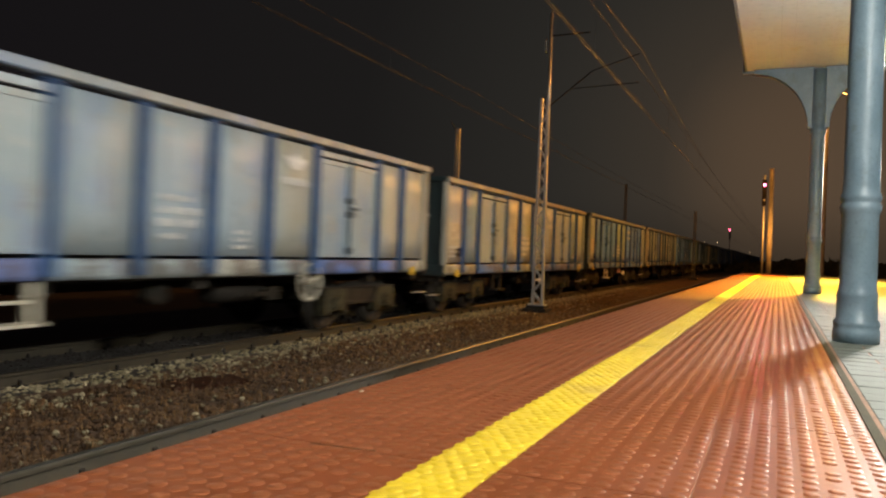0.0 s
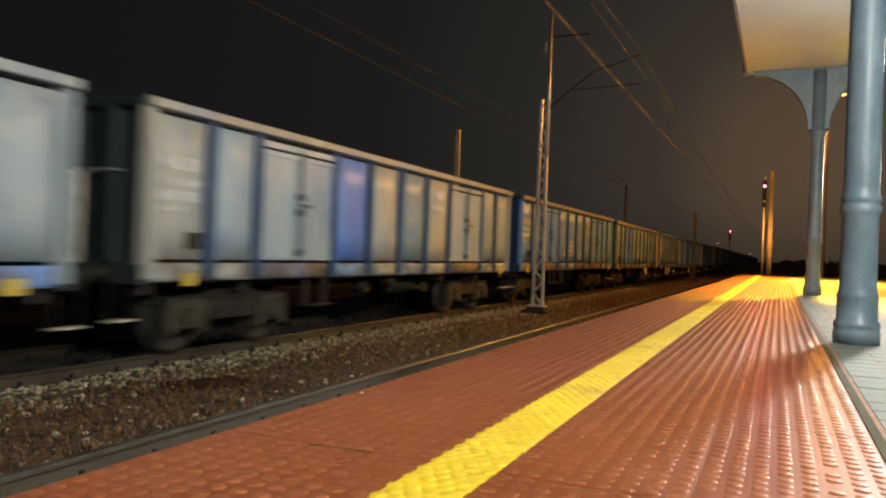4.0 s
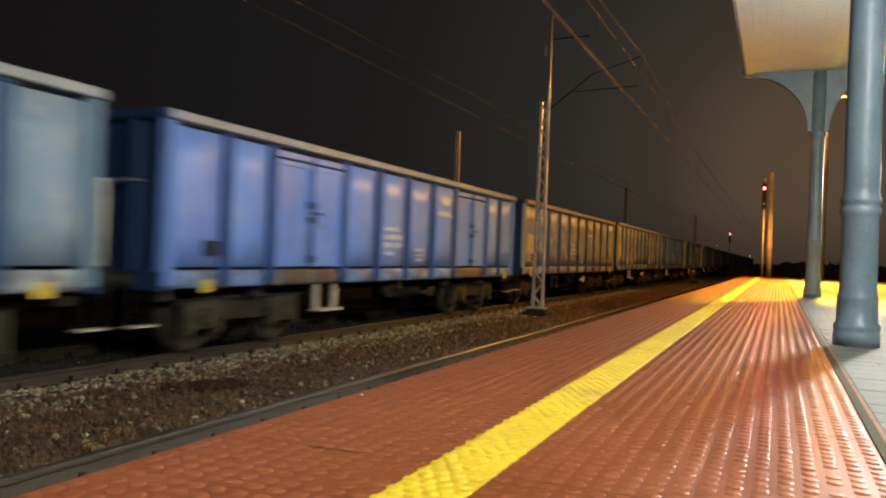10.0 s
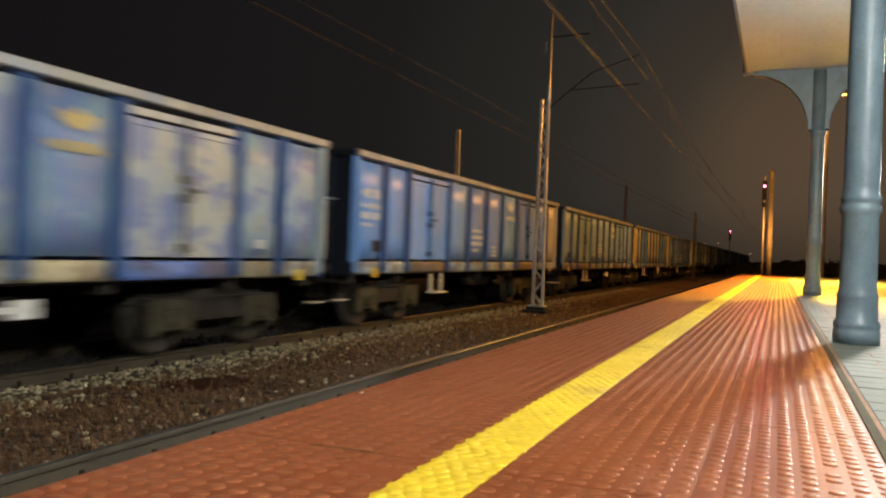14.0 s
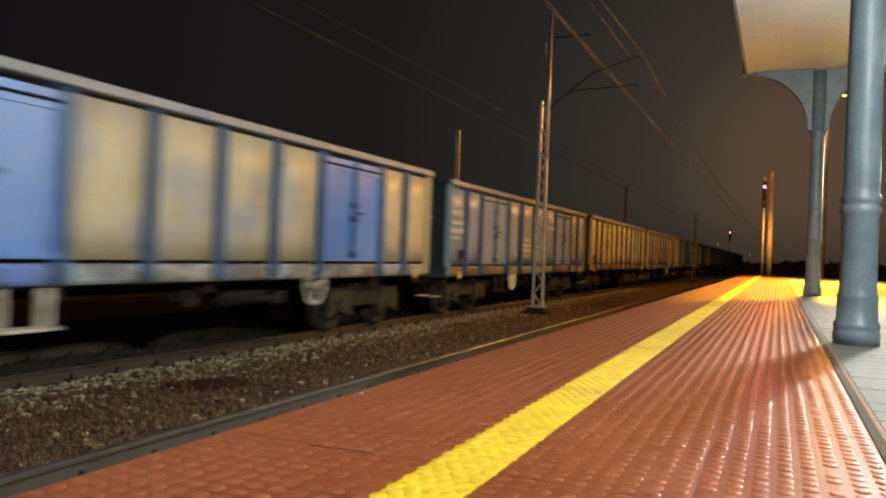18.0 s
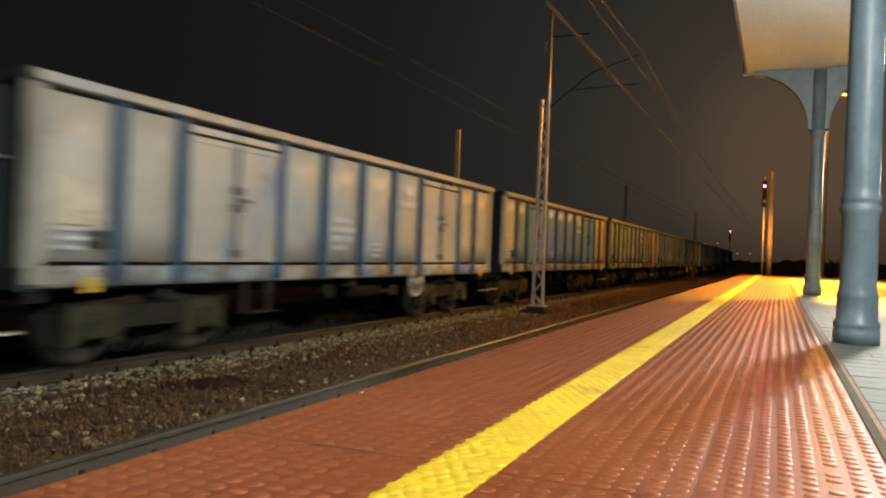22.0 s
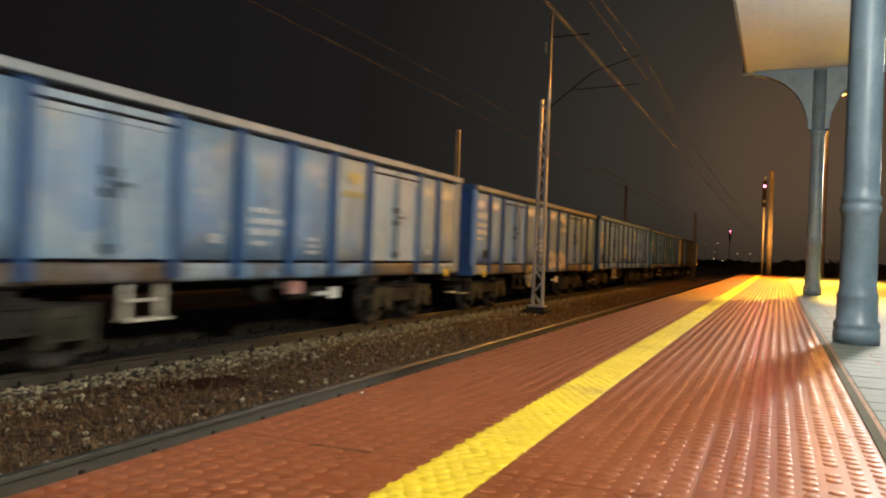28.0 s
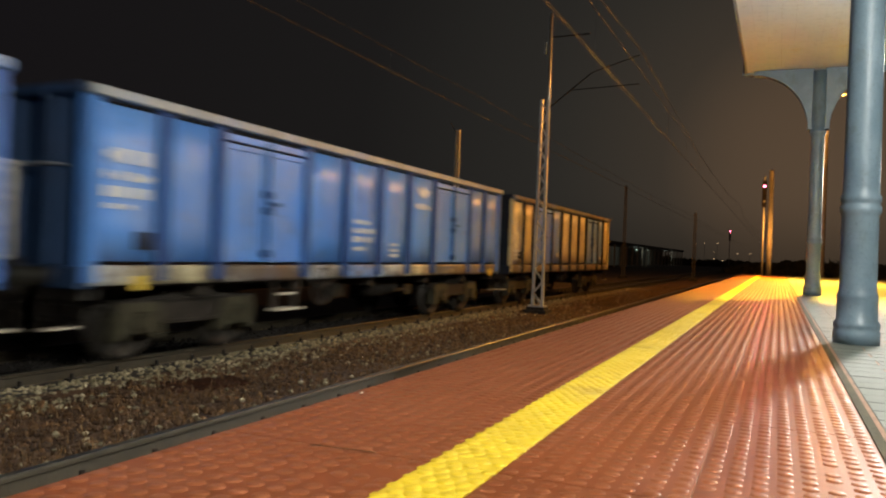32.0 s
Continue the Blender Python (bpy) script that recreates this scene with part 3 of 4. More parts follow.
# one line a wagon: label, bays, panel tints, flap tints, post tint, rim tint, end tint, peeling, fittings
WAGONS = [
    ("faded grey and cream open wagon with blue posts", 1, "ggggggcgcc", "gguggcguuc", (0.060, 0.102, 0.180), "k", "d", 0.0, "TLMH1S"),
    ("pale blue-grey open wagon with blue posts", 1, "chgcghgghg", "ccuugguubc", (0.054, 0.102, 0.198), "c", "t", 0.0, "TLWM"),
    ("bright blue open wagon with grey-green bays", 1, "gBBBttBuBg", "gBBBttBBBb", (0.030, 0.066, 0.198), "k", "t", 0.0, "TLH3SMW"),
    ("cream and grey open wagon with blue bays", 1, "cgguchcggg", "ccrhchcrgc", (0.042, 0.078, 0.150), "c", "t", 0.0, "FLM"),
    ("blue open wagon with rusty lower flaps", 1, "bbbbbbbbbb", "grrbgrrrgg", (0.036, 0.084, 0.192), "k", "b", 0.0, "FTLMWH3"),
    ("pale grey-blue open wagon with rusty flaps", 1, "hhuhhghhhc", "rrrrhggrgg", (0.042, 0.078, 0.144), "c", "t", 0.0, "TLH1M"),
    ("light blue-grey open wagon with a large handwheel", 1, "cchhhchghh", "rrrhghhrgg", (0.048, 0.096, 0.180), "k", "B", 0.0, "FTLWMH3S"),
    ("plain blue open wagon with rusty door flaps", 1, "mmmmmmmmmm", "bbrbbbbrbb", (0.036, 0.078, 0.204), "k", "B", 0.0, "TLMS"),
    ("open wagon with patchy blue and cream bays", 0, "gggggggcgg", "cchggchhgg", (0.042, 0.096, 0.216), "c", "b", 0.62, "TLMW"),
    ("cream open wagon with peeling blue paint", 1, "cgccgghcgg", "uuhhgcyuyy", (0.042, 0.090, 0.198), "c", "B", 0.6, "LMSW"),
    ("blue open wagon with rust-brown lower flaps", 1, "bbbbuubuuc", "ggrhhggrgg", (0.036, 0.078, 0.180), "k", "d", 0.0, "FTLSM"),
    ("mid-blue open wagon with pale lower flaps", 1, "hhhnnnnnnn", "rrrghhcrgh", (0.036, 0.078, 0.180), "k", "d", 0.0, "TLWMS"),
    ("yellowed cream open wagon with blue doors", 1, "yyvyyyyvyy", "ccugccccgg", (0.066, 0.110, 0.178), "k", "t", 0.0, "H1SM"),
    ("hazy blue open wagon with white lettering", 1, "hwwwwwwwww", "rrrhwwhrgg", (0.036, 0.084, 0.192), "k", "t", 0.0, "FTLH3MW"),
    ("pale grey-green open wagon with rusty flaps", 1, "eeeeeeegee", "rrrrrrrrrr", (0.036, 0.066, 0.090), "k", "t", 0.0, "TLWM"),
    ("cream open wagon with grey-blue posts", 1, "cccccccccc", "cggcccccug", (0.054, 0.096, 0.162), "c", "t", 0.0, "TLH1M"),
    ("bright blue and cream open wagon", 1, "chvBBBBBcc", "gchghhhgcc", (0.042, 0.090, 0.168), "c", "d", 0.0, "LMW"),
    ("patchy grey-green open wagon with rusty flaps", 1, "tttthhttgy", "rgrryyyryy", (0.032, 0.070, 0.115), "c", "B", 0.25, "TLM"),
    ("grey and pale blue open wagon", 1, "gghbgghhhh", "rgrhgghhhh", (0.048, 0.102, 0.186), "k", "b", 0.0, "FTWM"),
    ("light blue-grey open wagon with a white step", 1, "hhhhhhcggc", "grrghhhrgg", (0.042, 0.096, 0.192), "k", "d", 0.1, "FLTSWMH5"),
    ("blue open wagon with white scrawled paint", 1, "nnnnnnnnnn", "crrcbbgrgy", (0.036, 0.078, 0.198), "k", "B", 0.0, "FTLXH3M"),
    ("fresh bright blue open wagon with white lettering", 1, "ffffffffff", "ffffffffff", (0.030, 0.066, 0.240), "b", "B", 0.0, "FTLSWMH3"),
    ("blue open wagon with yellowed rusty flaps", 1, "qqqqqqqquu", "yyrcbgyrrr", (0.036, 0.078, 0.192), "k", "b", 0.0, "FTLSH3M"),
    ("ochre-yellow open wagon with dark posts", 1, "yyuuyyyuuy", "rrrrrrrrrr", (0.018, 0.018, 0.022), "r", "d", 0.2, "W"),
]

# how far a wagon rides above or below the usual height on its springs
RIDE = {1: 0.03, 2: -0.06, 3: -0.03, 6: -0.02, 7: -0.05, 8: -0.065, 9: -0.04, 10: 0.025, 11: 0.03, 14: -0.055, 15: -0.02, 16: -0.03, 17: -0.02, 21: -0.05, 23: -0.025, 24: -0.05}
TRAIN = []
WHEELS = []


def letters(me, parent, place, label):
    """Fine lettering, joined into one part."""
    return tagged(piece("lettering", me, parent, place, label), kind="stuff")


def wagon(number, spec):
    label, doors, tints, flaps, post, rim, end, peel, extras = spec
    post = (0.6 * post[0], 0.85 * post[1], 1.12 * post[2]) if post[2] > 0.175 else (0.55 * post[0], 0.82 * post[1], 0.95 * post[2])
    coat = {k: M_FRESH if number == 22 else M_BLUE if k in "Bbumvwqn" else M_PANEL for k in TINT}
    ob = thing("freight_wagon", label, "freight wagon", group="wagons of the freight train")
    rnd = random.Random(number)

    def shade(k, a=0.0):
        f = rnd.uniform(0.98, 1.18)
        return (*[c * f * rnd.uniform(0.98, 1.02) for c in TINT[k]], a)

    bays = DOOR_BAYS if doors else PLAIN_BAYS
    spots = []
    for side in (1, -1):
        turn = Matrix() if side == 1 else Matrix.Rotation(math.pi, 4, "Z")
        y = -HALF
        for i, (w, door) in enumerate(bays):
            mid = y + w / 2
            clear = w - 0.10
            if side == 1:
                spots.append((mid, clear))
            paint = coat[tints[i]]
            at = lambda x, z, dy=0.0: (side * x, mid + dy, z)
            if door:
                for s in (-1, 1):
                    leaf = piece("door_leaf", shared(("leaf", w, paint.name), paint, draw_leaf, clear / 2 - 0.02), ob, at(1.345, 1.225, s * clear / 4), colour=shade(tints[i], peel), turn=turn)
                piece("door_latch", shared("latch", M_POST, draw_latch), ob, at(1.345, 1.22), colour=(*[0.35 * c for c in TINT[tints[i]]], 0), turn=turn)
                piece("door_header", shared(("header", w, paint.name), paint, draw_header, clear), ob, at(1.345, 2.83), colour=shade(tints[i]), turn=turn)
            else:
                piece("side_panel", shared(("panel", w, paint.name), paint, draw_panel, clear, 1.71, 0.005), ob, at(1.335, 1.225), colour=shade(tints[i], peel), turn=turn)
            flap_tint = flaps[i]
            piece("lower_flap", shared(("flap", w, paint.name), M_FLAP if number != 22 else M_FRESH, draw_panel, clear, 0.222, 0.012), ob, at(1.345, 0.96), colour=shade(flap_tint), turn=turn)
            if i:
                piece("post", shared("post", M_POST, draw_post), ob, (side * 1.335, y, 1.0), colour=(*post, 0), turn=turn)
            y += w
        for y in (-HALF + 0.05, HALF - 0.05):
            piece("corner_post", shared("post", M_POST, draw_post), ob, (side * 1.335, y, 1.0), colour=(*[0.85 * c for c in TINT[tints[0 if y < 0 else 9]]], 0), turn=turn)
        piece("top_rim", shared("rim", M_PANEL, draw_rim), ob, colour=tuple(0.66 * c for c in shade(rim)), turn=turn)
    for s in (-1, 1):
        turn = Matrix() if s == 1 else Matrix.Rotation(math.pi, 4, "Z")
        # end tint cut to a fraction, painting in the shade between wagons
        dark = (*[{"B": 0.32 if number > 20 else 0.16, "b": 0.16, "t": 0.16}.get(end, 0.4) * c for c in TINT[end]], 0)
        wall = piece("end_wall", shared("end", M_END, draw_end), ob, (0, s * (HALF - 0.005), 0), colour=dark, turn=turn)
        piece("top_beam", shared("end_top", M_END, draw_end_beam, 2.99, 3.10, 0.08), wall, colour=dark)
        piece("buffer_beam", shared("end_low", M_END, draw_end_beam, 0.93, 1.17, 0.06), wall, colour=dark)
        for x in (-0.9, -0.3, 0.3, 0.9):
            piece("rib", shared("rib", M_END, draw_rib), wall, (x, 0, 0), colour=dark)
        for x in (-0.875, 0.875):
            piece("buffer", shared("buffer", M_GRIME, draw_buffer), ob, (x, s * (HALF), 1.05), turn=turn)
        piece("coupling", shared("hook", M_GRIME, draw_hook), ob, (0, s * HALF, 1.0), turn=turn)
    piece("end_ladder", shared("ladder", M_CREAM, draw_ladder), ob, (1.12, HALF, 1.22), "thin pale ladder")
    piece("underframe", shared("underframe", M_BLACK, draw_underframe), ob)
    piece("floor", shared("wagon_floor", M_RUST, draw_floor), ob)
    piece("air_tank", shared("tank", M_BLACK, draw_tank), ob, (0.75, 1.2, 0.72))
    piece("brake_valve", shared("valve", M_GRIME, draw_valve), ob, (1.0, -0.4 + rnd.uniform(-0.5, 0.5), 0.74))
    for s in (-1, 1):
        bogie = piece("bogie", shared("bogie", M_GRIME, draw_bolster), ob, (0, s * 4.5, -RIDE.get(number, 0)))
        for x in (-1, 1):
            piece("side_frame", shared("side_frame", M_BLACK, draw_side_frame), bogie, (x, 0, 0))
            piece("headstock", shared("headstock", M_GRIME, draw_headstock), bogie, (0, x * 1.28, 0))
        for y in (-0.9, 0.9):
            WHEELS.append(piece("wheelset", shared("wheelset", M_WHEEL, draw_wheelset), bogie, (0, y, 0.46)))
            for x in (-1, 1):
                piece("horn_guide", shared("guard", M_DUST, draw_guard), bogie, (x * 1.0, y, 0.46), turn=Matrix() if x == 1 else Matrix.Rotation(math.pi, 4, "Z"))
                piece("axle_box", shared("axlebox", M_DUST, draw_axlebox), bogie, (x * 1.0, y, 0.46), turn=Matrix() if x == 1 else Matrix.Rotation(math.pi, 4, "Z"))
                for dy in (-0.27, 0.27):
                    piece("spring", shared("spring", M_GRIME, draw_spring), bogie, (x * 1.0, y + dy, 0.30))
    face = 1.375
    # near-side markings and fittings
    if "F" in extras:
        letters(shared("bars_front", M_LETTER, draw_bars, TEXT_FRONT), ob, (face + 0.012, spots[0][0], 2.05), "worn white lettering bars")
    elif tints[0] in "cyg":
        piece("notice_board", shared("board", M_CREAM, draw_plate, 0.62, 0.50), ob, (face + 0.008, spots[0][0], 1.86), "faded cream painted field")
        letters(shared("bars_low", M_LETTER, draw_bars, TEXT_LOW), ob, (face + 0.022, spots[0][0] - 0.05, 1.45), "small faded lettering bars")
    piece("label_holder", shared("holder", M_BLACK, draw_plate, 0.24, 0.20), ob, (face + 0.012, spots[0][0] + 0.26, 1.46), "small dark label holder")
    white = number in (2, 3, 7, 9, 10, 12, 20, 21)
    piece("brake_lever", shared(("lever", white), M_WHITE if white else M_GRIME, draw_lever), ob, (1.28, 1.2 + rnd.uniform(-0.1, 0.15), 0.69), "white-painted brake lever" if white else "")
    for s in (-1, 1):
        piece("foot_step", shared("foot_step", (M_CREAM, M_BLACK), draw_foot_step), ob, (1.22, s * (HALF + 0.16), 0.95), "pale worn foot step")
        piece("grab_rail", shared("grab_rail", M_GALV, draw_grab_rail), ob, (0.75, s * HALF, 2.25 if s < 0 else 1.9), "thin grey grab rail", turn=Matrix() if s > 0 else Matrix.Rotation(math.pi, 4, "Z"))
    if "T" in extras:
        letters(shared("bars_mid", M_LETTER, draw_bars, TEXT_MID), ob, (face + 0.018, spots[4][0], 1.62), "worn white lettering bars")
        letters(shared("bars_small", M_LETTER, draw_bars, TEXT_SMALL), ob, (face + 0.015, spots[5][0], 1.45), "small faded lettering bars")
    if "L" in extras:
        ink = M_OCHRE if number in (5, 7, 10, 20) else M_LETTER
        piece("badge", shared(("badge", ink.name), ink, draw_badge), ob, (face + 0.03, spots[6][0], 2.62), "plain painted badge shape")
        letters(shared(("bars_badge", ink.name), ink, draw_bars, [(0, 0.72, 0.11, -0.27)]), ob, (face + 0.03, spots[6][0], 2.62), "worn pale lettering bar")
    if "X" in extras:
        for k in (5, 6):
            piece("scrawl", shared("scrawl", M_WHITE, draw_scrawl), ob, (face + 0.012, spots[k][0], 1.34), "white scrawled paint")
    if number == 14:
        piece("scrawl", shared("faint_scrawl", M_GALV, draw_scrawl), ob, (face + 0.012, spots[9][0], 1.95), "faint grey scrawled paint")
    if "M" in extras:
        for y in (-5.75, 5.9):
            piece("yellow_plate", shared("yplate", M_YELLOWP, draw_plate, 0.19, 0.16), ob, (1.40, y, 0.98), "yellow plate")
    if "W" in extras:
        for y, z in ((4.9, 1.42), (-1.69, 1.50)):
            piece("label_plate", shared("wplate", M_WHITE, draw_plate, 0.17, 0.12), ob, (1.40 if z > 1 else 1.32, y, z), "white label plate")
    for code, y in (("H1", 2.35), ("H3", -1.82), ("H5", 2.5)):
        if code in extras:
            if number in (3, 5, 20, 22, 23):
                piece("handwheel", shared("handwheel_d", (M_WHEEL, M_BLACK), draw_handwheel, False), ob, (1.36, y, 0.84), "grimy brake handwheel")
            else:
                piece("handwheel", shared(("handwheel", number in (7, 14)), (M_CREAM, M_BLACK), draw_handwheel, number in (7, 14)), ob, (1.36, y, 0.90 if number == 7 else 0.84), "pale painted brake handwheel")
    piece("boarding_step", shared(("step", "S" in extras, number in (1, 3, 20, 23), number == 23), (M_CREAM if "S" in extras else M_BLACK, M_CREAM if "S" in extras and number != 23 else M_BLACK), draw_step, number in (1, 3, 20, 23)), ob, (1.30, -2.78, 0.95))
    if number in (3, 20):
        bm = bmesh.new()
        soft_box(bm, -0.06, 0.06, -0.16, 0.16, -0.09, 0.10, 0.02)
        case = part("valve_case", bm, M_PINK, ob, "faded red painted valve case")
        case.location = (1.24, 0.35, 0.80)
    TRAIN.append(ob)


def travel(t):
    """Where the train stands: the trailing end of a wagon numbered nought."""
    return 0.38 - 9.1472 * t - 0.01136 * t * t


for number, spec in enumerate(WAGONS):
    wagon(number + 1, spec)

# ---- ground, tracks ----
def sheet(name, x0, x1, y0, y1, z, material, nx=1, ny=1, wave=0.0):
    bm = bmesh.new()
    g = [[bm.verts.new((x0 + (x1 - x0) * i / nx, y0 + (y1 - y0) * k / ny, z + wave * noise.noise((i * 0.7, k * 0.7, 3)))) for k in range(ny + 1)] for i in range(nx + 1)]
    for i in range(nx):
        for k in range(ny):
            bm.faces.new((g[i][k], g[i + 1][k], g[i + 1][k + 1], g[i][k + 1]))
    ob = new(name, mesh_of(bm, name, material))
    return ob


tagged(sheet("ground", -2500, 2500, -2500, 2500, GROUND_Z, M_GROUND), "dark earth beside the railway tracks", "ground", kind="structure")

T0, T1 = -40.0, 420.0
bm = bmesh.new()
n_y = 230
prof = [(-10.6, -1.0), (-9.7, -0.93), (-9.3, -0.915), (-7.42, -0.915), (-6.8, -0.92), (-6.3, -0.95), (-5.8, -0.97), (-5.0, -0.95), (-4.7, -0.93), (-2.2, -0.93), (-1.8, -0.97)]
cols = []
for k in range(n_y + 1):
    y = T0 + (T1 - T0) * (k / n_y) ** 1.6
    cols.append([bm.verts.new((x, y, z + 0.018 * noise.noise((x * 1.7, y * 1.1, 0)))) for x, z in prof])
for a, b in zip(cols, cols[1:]):
    for i in range(len(prof) - 1):
        bm.faces.new((a[i], a[i + 1], b[i + 1], b[i])).smooth = True
# the bed is near-black along the far track
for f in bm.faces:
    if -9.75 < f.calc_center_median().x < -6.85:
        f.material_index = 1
tagged(new("ballast_bed", mesh_of(bm, "ballast_bed", (M_BALLAST, M_BALLAST_DARK))), "brown soiled gravel bed under the railway tracks", "ballast", kind="structure")

RAIL_PROFILE = [(-0.07, -0.172), (0.07, -0.172), (0.07, -0.160), (0.012, -0.142), (0.009, -0.05), (0.035, -0.038), (0.036, -0.010), (0.028, 0.0),
                (-0.028, 0.0), (-0.036, -0.010), (-0.035, -0.038), (-0.009, -0.05), (-0.012, -0.142), (-0.07, -0.160)]


def draw_rail(bm):
    extrude_profile(bm, RAIL_PROFILE, T0, T1)
    for f in bm.faces:
        # sloping tops of the foot are paler than the web
        if -0.158 < f.calc_center_median().z < -0.145:
            f.material_index = 2
        if f.calc_center_median().z > -0.012 and abs(f.calc_center_median().x) < 0.034 and len(f.verts) == 4:
            f.material_index = 1


def draw_sleeper(bm):
    pts = [(-0.14, -0.2), (0.14, -0.2), (0.11, 0.0), (-0.11, 0.0)]
    extrude_profile(bm, pts, -1.28, 1.28, "x")
    for x in (-0.7525, 0.7525):
        for s in (-1, 1):
            box(bm, x + s * 0.10 - 0.035, x + s * 0.10 + 0.035, -0.06, 0.06, 0.0, 0.045)
            tube(bm, (x + s * 0.11, 0, 0.04), (x + s * 0.11, 0, 0.10), 0.022, 6)
    for f in bm.faces:
        if f.calc_center_median().z > 0.003:
            f.material_index = 1


for x, z, label in ((NEAR_X, RAIL_Z, "empty railway track beside the platform"), (FAR_X, RAIL_Z, "railway track under the freight train")):
    track = thing("railway_track", label, "railway track", pose(x, 0, z), kind="structure")
    for s in (-1, 1):
        piece("rail", shared("rail", (M_RAIL_SIDE, M_RAIL_TOP, M_FOOT_PALE), draw_rail), track, (s * 0.7525, 0, 0))
    for k in range(100):
        piece("sleeper", shared("sleeper", (M_SLEEPER, M_BLACK), draw_sleeper), track, (0, 0.505 + 0.645 * k, -0.172))
    bm = bmesh.new()
    for k in range(500):
        y = 65.0 + 0.645 * k
        box(bm, -1.28, 1.28, y - 0.12, y + 0.12, -0.3, -0.172)
    tagged(part("far_sleepers", bm, M_SLEEPER, track), kind="stuff")


def stones(name, label, material, count, seed, xs, ys, size, zs, clump=-9.0):
    """Loose stones as one object, each a squashed, turned lump."""
    r = np.random.RandomState(seed)
    base = np.array([(0, 0, 1), (0.9, 0, 0.35), (0.25, 0.85, 0.3), (-0.75, 0.5, 0.4), (-0.7, -0.55, 0.3), (0.3, -0.9, 0.4), (0.5, 0.5, -0.5), (-0.6, 0.1, -0.6), (0.3, -0.6, -0.5)])
    tri = np.array([(0, 1, 2), (0, 2, 3), (0, 3, 4), (0, 4, 5), (0, 5, 1), (1, 6, 2), (2, 6, 7), (2, 7, 3), (3, 7, 4), (4, 7, 8), (4, 8, 5), (5, 8, 1), (1, 8, 6), (6, 8, 7)])
    verts, faces = [], []
    for k in range(count):
        x, y = r.uniform(*xs), ys[0] + (ys[1] - ys[0]) * r.uniform() ** 1.5
        for again in range(6):
            if clump < -1 or noise.noise((x * 1.1, y * 0.9, 5)) + 0.5 * noise.noise((x * 4, y * 3, 2)) > clump - (0.9 if x < -6.7 else 0):
                break
            x, y = r.uniform(*xs), ys[0] + (ys[1] - ys[0]) * r.uniform() ** 1.5
        a, s = r.uniform(0, math.tau), r.uniform(*size)
        c = base * s * np.array((1, r.uniform(0.6, 1), r.uniform(0.5, 0.9))) * r.uniform(0.8, 1.2, (9, 3))
        c = np.stack((c[:, 0] * math.cos(a) - c[:, 1] * math.sin(a) + x, c[:, 0] * math.sin(a) + c[:, 1] * math.cos(a) + y, c[:, 2] + np.interp(x, [p[0] for p in prof], [p[1] for p in prof]) + zs), 1)
        faces.append(tri + 9 * k)
        verts.append(c)
    me = bpy.data.meshes.new(name)
    me.from_pydata(np.concatenate(verts).tolist(), [], np.concatenate(faces).tolist())
    me.materials.append(material)
    tagged(new(name, me), label, "gravel", kind="stuff")


stones("ballast_stones", "pale loose ballast stones beside the rail", M_STONE, 5600, 1, (-7.2, -6.15), (2, 42), (0.02, 0.048), 0.0, -0.2)
stones("ballast_stones", "brown soiled stones between the two tracks", M_STONE_D, 11000, 2, (-6.6, -4.3), (2, 40), (0.02, 0.055), 0.0)
stones("ballast_stones", "pale stray stones between the two tracks", M_STONE, 420, 3, (-6.5, -4.3), (3, 40), (0.02, 0.045), 0.02)
stones("ballast_stones", "brown soiled stones beside the near end of the platform", M_STONE_D, 4200, 6, (-6.6, -4.3), (-14, 3.2), (0.02, 0.055), 0.0)
stones("ballast_stones", "pale loose stones beside the rail behind the platform edge", M_STONE, 1500, 7, (-7.2, -6.15), (-14, 2.5), (0.02, 0.048), 0.0, -0.2)
stones("ballast_stones", "oil-blackened stones under the freight train", M_BALLAST_DARK, 3500, 4, (-9.6, -7.42), (3, 36), (0.02, 0.05), 0.0)

# dry weeds in tufts between the tracks
r = random.Random(5)
verts, faces = [], []
for k in range(4200):
    x, y = r.uniform(-6.5, -4.4), 3 + 45 * r.random() ** 1.4
    z = float(np.interp(x, [p[0] for p in prof], [p[1] for p in prof]))
    for j in range(5):
        a, lean, h = r.uniform(0, math.tau), r.uniform(0.02, 0.08), r.uniform(0.03, 0.11)
        dx, dy = math.cos(a), math.sin(a)
        i = len(verts)
        verts += [(x - dy * 0.008, y + dx * 0.008, z - 0.02), (x + dy * 0.008, y - dx * 0.008, z - 0.02), (x + dx * lean, y + dy * lean, z + h)]
        faces.append((i, i + 1, i + 2))
me = bpy.data.meshes.new("weeds")
me.from_pydata(verts, [], faces)
me.materials.append(M_DRY)
tagged(new("weeds", me), "dry brown weeds between the railway tracks", "weeds", kind="stuff")

# a rotten dark board lying between the tracks
bm = bmesh.new()
soft_box(bm, -0.27, 0.27, -0.5, 0.5, 0, 0.06, 0.03)
plank = new("old_board", mesh_of(bm, "old_board", M_BOARD))
plank.matrix_basis = pose(-6.0, 7.1, -0.99, 0, 2, -22)
tagged(plank, "dark reddish rotten board lying on the brown gravel", "board")

# ---- platform ----
EDGE_X, YEL_L, YEL_R, RED_R = -1.834, -1.014, -0.785, 0.369
P0, P1 = -30.0, 47.0
platform = thing("platform", "low station platform with red studded slabs", "platform", kind="structure")
bm = bmesh.new()
box(bm, EDGE_X + 0.06, 14.0, P0, P1, GROUND_Z - 0.1, -0.05)
part("platform_core", bm, M_CONCRETE, platform)
bm = bmesh.new()
box(bm, EDGE_X + 0.02, 14.0, P0, P1, -0.05, -0.004)
part("bedding", bm, M_BED, platform)


